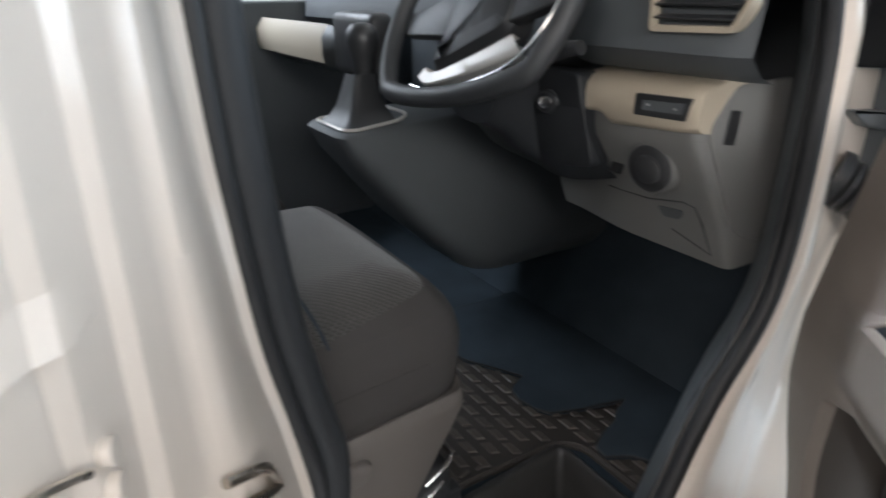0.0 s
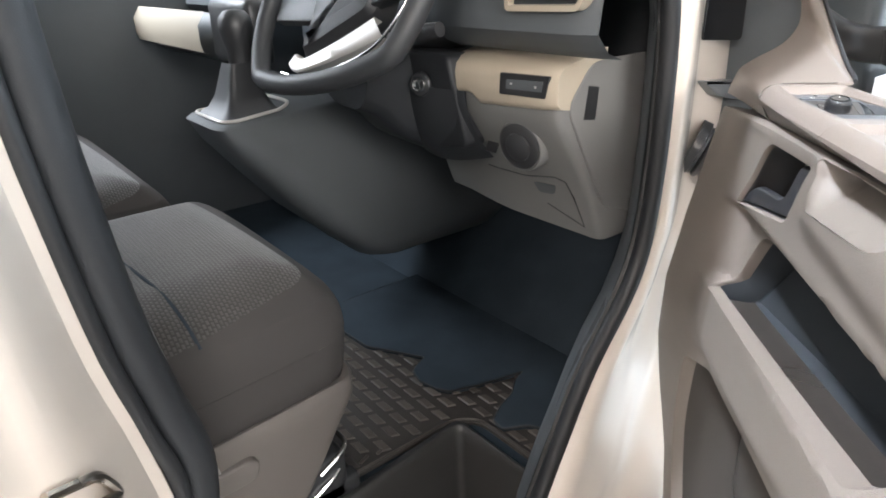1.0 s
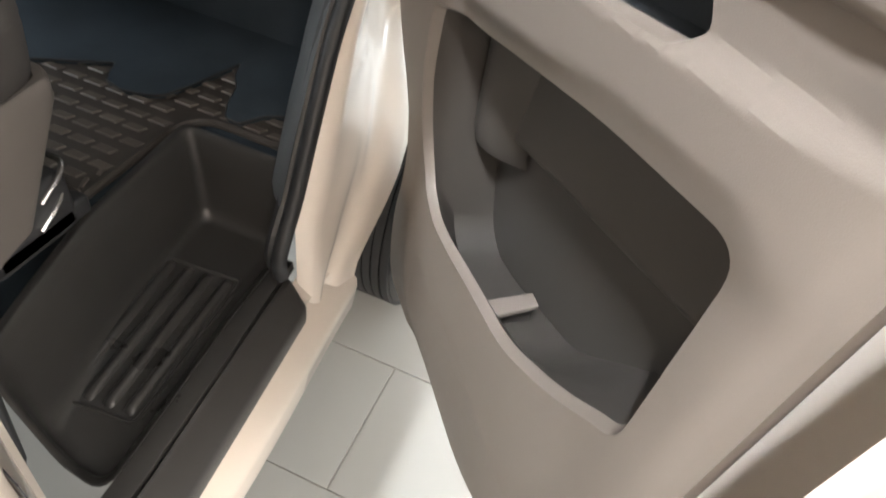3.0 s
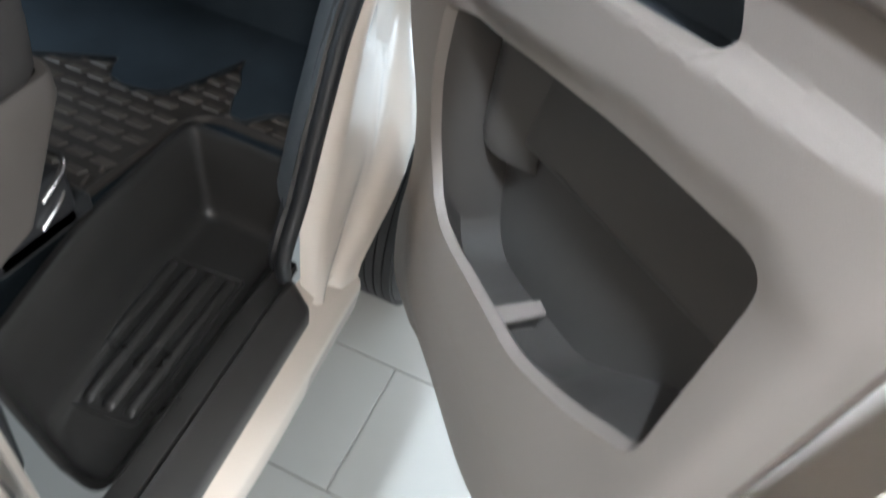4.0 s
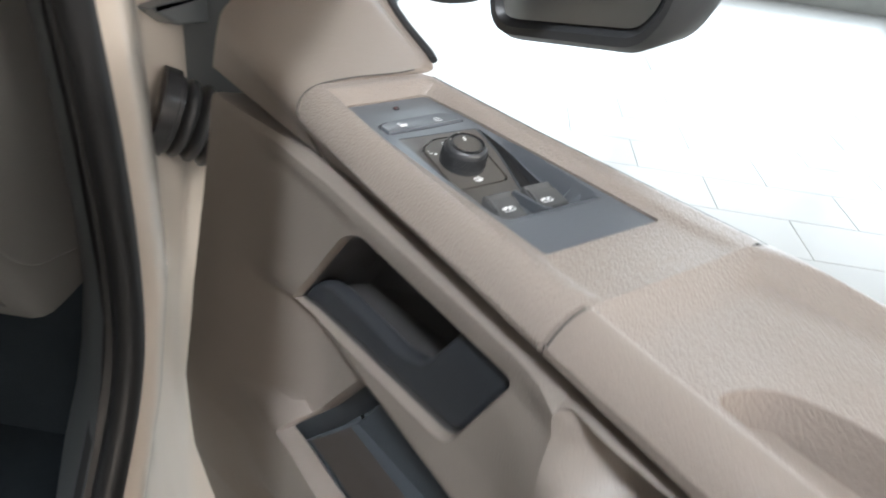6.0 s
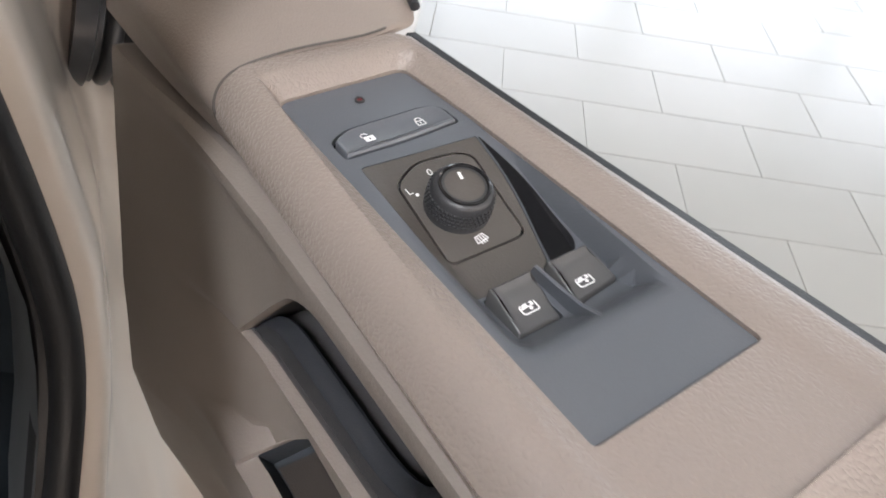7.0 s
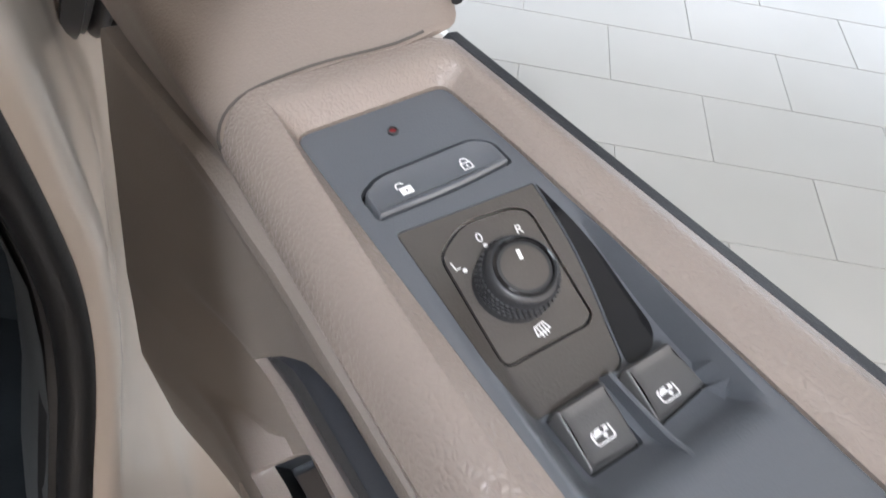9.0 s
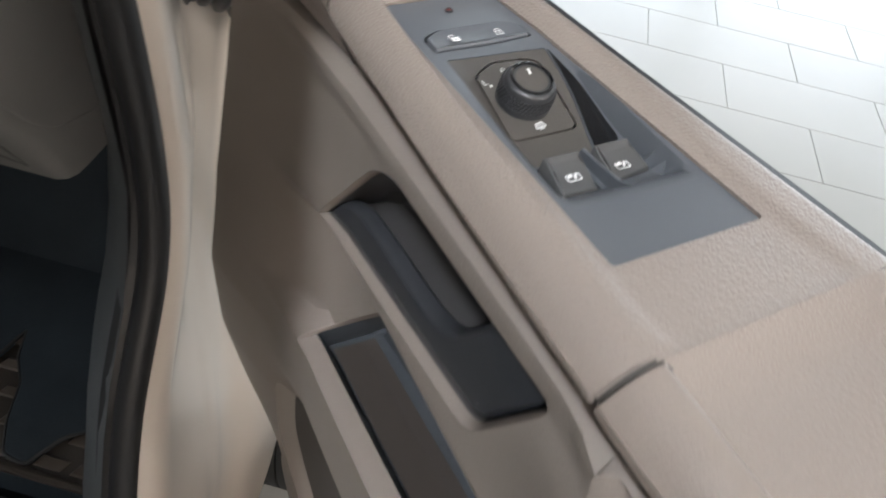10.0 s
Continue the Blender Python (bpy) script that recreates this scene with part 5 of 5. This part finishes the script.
# light switch
nrm = Vector((0.12, -0.95, -0.16)).normalized()
sy = dash_front(SWITCH_C[1])
sm = Matrix.Translation((SWITCH_C[0], sy - 0.0135, SWITCH_C[1])) @ nrm.to_track_quat("Z", "Y").to_matrix().to_4x4()
g = Geo()
g.lathe([(0.044, -0.030), (0.041, -0.006), (0.040, 0.001), (0.038, 0.003), (0.0365, 0.002), (0.036, 0.0)], sm, 40)
lsw = part("light_switch_rim", g, DASH, dash)
g = Geo()
g.lathe([(0.0355, -0.002), (0.0355, 0.004), (0.033, 0.0055), (0.022, 0.006), (0.0215, 0.009), (0.0195, 0.0105), (0.004, 0.0105)], sm, 40)
part("light_switch_knob", g, BLACK, lsw, "black rotary light switch")
g = Geo()
g.box((-0.443, dash_front(1.147) - 0.001, 1.147), (0.024, 0.004, 0.028), 0.001, Matrix.Rotation(radians(-30), 4, "X"))
part("dimmer_wheel", g, BLACK, dash)
# lower lid seam and pull
g = Geo()
seam = [(-0.49, 1.096), (-0.40, 1.098), (-0.33, 1.112), (-0.31, 1.108), (-0.296, 1.03)]
g.tube([dash_pt(x, z) + Vector((0, 0.0015, 0)) for x, z in dense(seam, 0.02)[:-6]], 0.0022, 5)
part("lid_seam", g, BLACK, lower)
g = Geo()
g.slab(rounded([(-0.385, 1.090), (-0.378, 1.072), (-0.345, 1.076), (-0.335, 1.095)], 0.006, 3), lambda a, b, h: dash_pt(a, b) + Vector((0, -h, 0)), -0.004, 0.0015)
part("lid_pull", g, DARKDASH, lower)
# upper dash, vent and binnacle
g = Geo()
ud = [(0.99, 1.297), (0.962, 1.307), (0.94, 1.33), (0.95, 1.40), (1.0, 1.46), (1.25, 1.50), (1.4, 1.48), (1.4, 1.25)]
g.loft([[Vector((x, y + 0.012 * sstep(-0.24, -0.205, x) + (0.06 if x < -0.5 else 0), z)) for y, z in ud] for x in (-1.78, -0.9, -0.56, -0.50, -0.40, -0.26, -0.23, -0.212, -0.205)], False)
part("upper_dash", g, DARKDASH, dash, "dark upper dash", 45)
g = Geo()
vf = rounded([(-0.348, 1.354), (-0.350, 1.442), (-0.218, 1.442), (-0.205, 1.39), (-0.224, 1.357)], 0.008, 3)
g.loft([[Vector((a, 0.955, b)) for a, b in vf], [Vector((a, 0.935, b)) for a, b in vf], [Vector((a, 0.935, b)) for a, b in inset(vf, 0.007)], [Vector((a, 0.955, b)) for a, b in inset(vf, 0.009)]])
vent = part("vent_frame", g, BEIGE, dash, "beige vent frame")
g = Geo()
for i in range(4):
    g.box((-0.282, 0.945, 1.374 + 0.016 * i), (0.12, 0.02, 0.003), 0.001, Matrix.Rotation(radians(20), 4, "X"))
part("vent_slats", g, BLACK, vent)
g = Geo()
g.loft([[Vector((x, 0.90 + 0.02 * abs(x + 0.65), 1.36 - 0.06 * math.cos((x + 0.65) / 0.16 * 1.3))), Vector((x, 1.0, 1.30 - 0.02 * math.cos((x + 0.65) / 0.16 * 1.3)))] for x in [-0.82 + 0.02 * i for i in range(17)]], False)
part("binnacle", g, BLACK, dash)
g = Geo()
g.loft([[Vector((x, y, z + 0.0 * x)) for y, z in ((0.96, 1.20), (0.93, 1.205), (0.905, 1.22), (0.895, 1.26), (0.90, 1.30), (0.93, 1.32))] for x in (-1.80, -1.55, -1.30, -1.1)], False)
part("passenger_dash", g, DARKDASH, dash, "", 60)
g = Geo()
g.loft([[Vector((x, y, z)) for y, z in ((0.87, 1.236), (0.855, 1.24), (0.85, 1.26), (0.85, 1.30), (0.87, 1.33))] for x in (-1.80, -1.6, -1.4, -1.275)], False)
part("passenger_trim", g, BEIGE, dash, "beige trim strip", 60)
g = Geo()
g.box((-1.15, 0.90, 1.29), (0.22, 0.06, 0.14), 0.02)
part("radio_panel", g, BLACK, dash)
# steering column shroud with the ignition lock
g = Geo()
g.loft([[Vector((x, y, z)) for x, z in rounded([(-0.75, z0 + 0.05), (-0.745, z0 - 0.06), (-0.69, z0 - 0.11), (-0.60, z0 - 0.11), (-0.575, z0 - 0.07), (-0.57, z0 + 0.05)], 0.03, 4)] for y, z0 in ((0.86, 1.31), (0.90, 1.29), (0.935, 1.255), (0.96, 1.24), (1.1, 1.17))], True, True, False)
part("column_shroud", g, BIN, dash, "dark column shroud", 50)
g = Geo()
g.grid(lambda a, b: Vector((-0.455 - 0.23 * a, 0.938 + 0.06 * b * b + 0.02 * (2 * a - 1) ** 2, 1.235 - (0.115 + 0.02 * math.sin(math.pi * a)) * b)), 14, 10)
part("column_lower_cover", g, BIN, dash, "dark column cover")
g = Geo()
g.slab(rounded([(-0.475, 1.288), (-0.462, 1.142), (-0.575, 1.122), (-0.62, 1.288)], [0.012, 0.02, 0.03, 0.02], 5), lambda a, b, h: Vector((a, -h + 0.35 * max(0, 1.23 - b), b)), -1.02, -0.940, 0.006)
part("lock_surround", g, BIN, dash, "dark lock surround")
g = Geo()
im = Matrix.Translation((-0.5417, 0.9375, 1.238)) @ Vector((0.35, -0.93, 0.05)).to_track_quat("Z", "Y").to_matrix().to_4x4()
g.lathe([(0.019, -0.02), (0.019, 0.001), (0.017, 0.003), (0.014, 0.002)], im, 24)
part("lock_housing", g, BLACK, dash)
g = Geo()
g.lathe([(0.012, -0.01), (0.012, 0.005), (0.0105, 0.007), (0.009, 0.006)], im, 24)
ign = part("ignition_lock", g, CHROME, dash, "bright ignition lock")
g = Geo()
g.box((0, 0, 0.0065), (0.0025, 0.011, 0.001), 0)
o = part("key_slot", g, BLACK, ign)
o.matrix_basis = im
g = Geo()
g.tube([(-0.50, 0.86, 1.315), (-0.44, 0.855, 1.325), (-0.39, 0.86, 1.335)], [0.012, 0.014, 0.010], 10)
part("column_stalk", g, BLACK, dash)

# centre console with the gear lever
console = thing("gear_console", "grey plastic gear lever console below the dash", "console")
g = Geo()
loops = []
for z, xa, xb, y0, y1, r in ((0.795, -1.08, -0.86, 1.04, 1.4, 0.06), (0.81, -1.10, -0.84, 1.0, 1.4, 0.07), (0.85, -1.12, -0.825, 0.96, 1.4, 0.08), (0.92, -1.13, -0.83, 0.885, 1.4, 0.09), (1.0, -1.13, -0.845, 0.82, 1.4, 0.08), (1.09, -1.12, -0.865, 0.75, 1.4, 0.06), (1.138, -1.10, -0.88, 0.722, 1.4, 0.05), (1.146, -1.09, -0.89, 0.730, 1.4, 0.045)):
    loops.append([Vector((a, b, z + 0.05 * sstep(0.8, 1.0, b) * sstep(1.05, 1.1, z))) for a, b in rounded([(xa, y0), (xb, y0), (xb, y1), (xa, y1)], [r, r, 0.01, 0.01], 7)])
g.loft(loops, True, True, True)
part("console_body", g, CONSOLEM, console, "", 60)
g = Geo()
lp = rounded([(-1.07, 0.740), (-0.905, 0.740), (-0.905, 0.885), (-1.07, 0.885)], 0.03, 5)
g.tube([Vector((a, b, 1.150 + 0.05 * sstep(0.8, 1.0, b))) for a, b in lp], 0.0035, 6, True)
part("gear_surround", g, SILVER, console, "satin silver gear surround")
g = Geo()
g.loft([[Vector((-0.985 + (a + 0.985) * k + dx_, 0.815 + (b - 0.815) * k + dy_, 1.148 + h)) for a, b in lp] for k, h, dx_, dy_ in ((0.93, 0.003, 0, 0), (0.74, 0.012, 0, 0), (0.56, 0.035, 0.0, 0), (0.44, 0.070, 0.0, 0.002), (0.34, 0.100, 0.0, 0.004))])
part("gear_gaiter", g, RUBBER, console, "dark gear gaiter")
g = Geo()
g.lathe([(0.024, -0.01), (0.023, 0.015), (0.024, 0.035), (0.029, 0.052), (0.034, 0.076), (0.031, 0.096), (0.020, 0.108), (0.006, 0.111)], Matrix.Translation((-0.985, 0.824, 1.235)), 24)
part("gear_knob", g, BLACK, console, "black gear knob")

# ---- steering wheel ----
WC, WT = Vector((-0.600, 0.845, 1.385)), radians(30)
wheel_at = Matrix.Translation(WC) @ Matrix.Rotation(radians(90), 4, "X") @ Matrix.Rotation(-WT, 4, "X") @ Matrix.Rotation(radians(11.5), 4, "Z")
sw = thing("steering_wheel", "dark grey leather steering wheel with a silver lower spoke", "steering wheel", CAB @ wheel_at)
R = 0.214
pts = []
for i in range(72):
    a = 2 * math.pi * i / 72
    x, y = R * math.cos(a) - 0.012, R * math.sin(a)
    if y < -0.125:
        y = -0.125 - (abs(y) - 0.125) * 0.28
    pts.append(Vector((x, y, 0)))
g = Geo()
g.tube(pts, 0.0165, 12, True)
part("rim", g, material("grey_wheel_leather", (0.040, 0.042, 0.045), 0.5, bump=0.3, bump_scale=500), sw, "dark grey leather rim")
g = Geo()
hub = rounded([(-0.085, 0.05), (-0.078, -0.05), (-0.088, -0.096), (-0.05, -0.092), (0.085, -0.050), (0.085, 0.05), (0.05, 0.075), (-0.05, 0.075)], 0.025, 5)
g.loft([[Vector((a, b, -0.045)) for a, b in hub], [Vector((a, b, -0.012)) for a, b in hub], [Vector((a, b, 0.0)) for a, b in inset(hub, 0.01)], [Vector((a, b, 0.004)) for a, b in inset(hub, 0.03)]], True, True, True)
part("hub", g, BLACK, sw, "black centre pad")
for sgn in (-1, 1):
    g = Geo()
    sp = rounded([(sgn * 0.07, 0.035), (sgn * 0.20, 0.02), (sgn * 0.20, -0.02), (sgn * 0.075, -0.04)], 0.006, 3)
    g.slab(sp, lambda a, b, h: Vector((a, b, h)), -0.02, -0.004, 0.003)
    part("spoke", g, BLACK, sw)
g = Geo()
inner_ = curve([(-0.088, -0.094, 0), (-0.06, -0.104, 0), (0.02, -0.086, 0), (0.099, -0.062, 0)], 6)
outer_ = curve([(-0.104, -0.112, 0), (-0.07, -0.126, 0), (0.03, -0.116, 0), (0.132, -0.096, 0)], 6)
g.loft([[p + Vector((0, 0, -0.016)) for p in inner_], [p + Vector((0, 0, -0.001)) for p in inner_], [p + Vector((0, 0, 0.002)) for p in [a.lerp(b, 0.12) for a, b in zip(inner_, outer_)]], [p + Vector((0, 0, 0.002)) for p in [a.lerp(b, 0.88) for a, b in zip(inner_, outer_)]], [p + Vector((0, 0, -0.001)) for p in outer_], [p + Vector((0, 0, -0.016)) for p in outer_]], False)
part("lower_spoke", g, SILVER, sw, "satin silver lower spoke")
g = Geo()
g.tube(curve([(-0.112, -0.125, 0.004), (-0.06, -0.136, 0.004), (0.03, -0.134, 0.004), (0.12, -0.112, 0.004), (0.168, -0.06, 0.004), (0.185, 0.0, 0.004)], 6), 0.002, 6)
part("spoke_edge", g, CHROME, sw, "bright edge strip")

# ---- showroom ----
X0, X1, Y0, Y1, ZC = -9.0, 9.0, -7.0, 9.8, 4.2


def plain(name, c, s, mt, label, category):
    g = Geo()
    g.box(c, s, 0)
    me_ob = part(name, g, mt)
    return tagged(me_ob, label, category, "", "structure")


plain("ceiling", (0, 1.4, ZC + 0.1), (18.4, 17.2, 0.2), CEIL, "white showroom ceiling", "ceiling")
plain("wall_west", (X0 - 0.1, 1.4, ZC / 2), (0.2, 17.2, ZC), WALL, "plain white showroom wall", "wall")
plain("wall_east", (X1 + 0.1, 1.4, ZC / 2), (0.2, 17.2, ZC), WALL, "plain white showroom wall", "wall")
plain("wall_south", (0, Y0 - 0.1, ZC / 2), (18.0, 0.2, ZC), WALL, "plain white showroom wall", "wall")
floor = plain("floor", (0, 1.4, -0.06), (18.4, 17.2, 0.11), GROUT, "pale grey rectangular floor tiles", "floor")
plain("ground", (0, 40, -0.25), (160, 60, 0.1), material("pale_paving", (0.45, 0.44, 0.42), 0.8), "pale paved forecourt outside the glazing", "ground")

# glazed front
win = thing("window_1", "tall glazed showroom front in grey frames", "window", Matrix(), "", "structure")
g = Geo()
g.box((0, Y1, 0.10), (18, 0.14, 0.20), 0.006)
part("bottom_rail", g, FRAME, win)
g = Geo()
g.box((0, Y1, ZC - 0.06), (18, 0.12, 0.12), 0.004)
part("top_rail", g, FRAME, win)
for i in range(6):
    for side in (-0.085, 0.085):
        g = Geo()
        g.box((-6.4 + 2.9 * i + side, Y1 + 0.001, ZC / 2 + 0.04), (0.16, 0.12, ZC - 0.32), 0.006)
        part("mullion", g, FRAME, win)
# low building across the forecourt
hall = thing("far_building", "teal rendered building with a pale ledge beyond the glazing", "building", Matrix())
g = Geo()
g.box((-8.5, 17.0, 2.4), (11.2, 2.0, 5.2), 0.03)
part("facade", g, material("teal_render", (0.10, 0.20, 0.22), 0.6, vary=0.12, scale=1.5), hall)
g = Geo()
g.box((-8.5, 15.96, 0.42), (11.24, 0.10, 0.14), 0.01)
part("ledge", g, WALL, hall, "pale horizontal ledge")
for i in range(4):
    g = Geo()
    g.box((-4.6 - 2.6 * i, 15.985, 2.1), (1.7, 0.06, 1.3), 0.01)
    pane = part("window", g, GLOSS, hall, "dark window pane")
    g = Geo()
    g.box((-4.6 - 2.6 * i, 15.95, 1.42), (1.8, 0.12, 0.06), 0.005)
    part("sill", g, WALL, pane)
# added glowing sheet: its emission stands in for overexposed daylight outdoors
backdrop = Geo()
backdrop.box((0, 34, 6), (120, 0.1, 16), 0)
tagged(part("backdrop", backdrop, glow("glowing_outdoors", (0.90, 0.97, 1.0), 3.2)), "glowing sheet in place of bright daylight outside the glazing", "backdrop", "", "structure")

# ceiling lamps
lamp_face = glow("lamp_face", (1.0, 0.88, 0.77), 14.0)
lamp0 = thing("ceiling_lamp", "square recessed warm ceiling lamp", "ceiling lamp", pose(0, 0, ZC), "showroom ceiling lamps")
g = Geo()
g.box((0, 0, -0.015), (0.34, 0.34, 0.03), 0.005)
part("lamp_frame", g, FRAME, lamp0)
g = Geo()
g.box((0, 0, -0.032), (0.28, 0.28, 0.004), 0)
part("lamp_diffuser", g, lamp_face, lamp0)
lamp0.matrix_basis = pose(-4.0, -4.5, ZC)
for i in range(5):
    for j in range(5):
        if i or j:
            copy_thing(lamp0, pose(-4.0 + 2.2 * i, -4.5 + 2.4 * j, ZC))
# floor tiles in running bond, with the long way across the hall
TW, TL, GAP = 0.36, 0.72, 0.003


def tile_mesh(w, l):
    g = Geo()
    g.slab([(-w / 2, -l / 2), (w / 2, -l / 2), (w / 2, l / 2), (-w / 2, l / 2)], lambda a, b, h: Vector((a, b, h)), -0.008, 0.0, 0.0015, 2)
    return g


first, rest, near = None, Geo(), 0
tm = None
for r in range(-34, 33):
    yc = 3.25 + TW * (r + 0.5)
    if not Y0 < yc < Y1:
        continue
    off = 0.36 if r % 2 == 0 else 0.0
    for c in range(-17, 17):
        xc = 1.11 + off + TL * c + 0.36
        if not X0 + 0.3 < xc < X1 - 0.3:
            continue
        if -0.6 < xc < 3.6 and 0.3 < yc < 6.6:
            if tm is None:
                o = part("tile", tile_mesh(TL - GAP, TW - GAP), TILE, floor, "", 5)
                tm = o.data
            else:
                o = new("tile", tm)
                o.parent = floor
            o.location = (xc, yc, 0.0)
        else:
            rest.box((xc, yc, -0.004), (TL - GAP, TW - GAP, 0.008), 0)
tagged(part("far_tiles", rest, TILE, floor, "", 5), "pale floor tiles", "", "", "stuff")

# raised pads of the floor mat
pad_mesh = None
for r in range(17):
    y = 0.70 + 0.032 * r
    for c in range(15):
        x = -0.90 + 0.044 * c + (0.022 if r % 2 else 0)
        if x > -0.445 and y < 0.955:
            continue
        if x > -0.275 or y > 1.22:
            continue
        if pad_mesh is None:
            g = Geo()
            q = [(-0.019, -0.007), (0.013, -0.007), (0.019, 0.007), (-0.013, 0.007)]
            g.slab(q, lambda a, b, h: Vector((a, b, h)), 0.0, 0.0035, 0.0015, 1)
            o = part("mat_pad", g, PAD, mat)
            pad_mesh = o.data
        else:
            o = new("mat_pad", pad_mesh)
            o.parent = mat
        o.location = (x, y, 0.6575)
# raised lettering on the mat's rear edge, worn to plain bars
for k in range(5):
    g = Geo()
    g.box((0, 0, 0), (0.006, 0.022, 0.003), 0.001, Matrix.Rotation(radians(20), 4, "Z"))
    o = part("mat_letter", g, PAD, mat)
    o.location = (-0.452, 0.62 + 0.034 * k, 0.659)
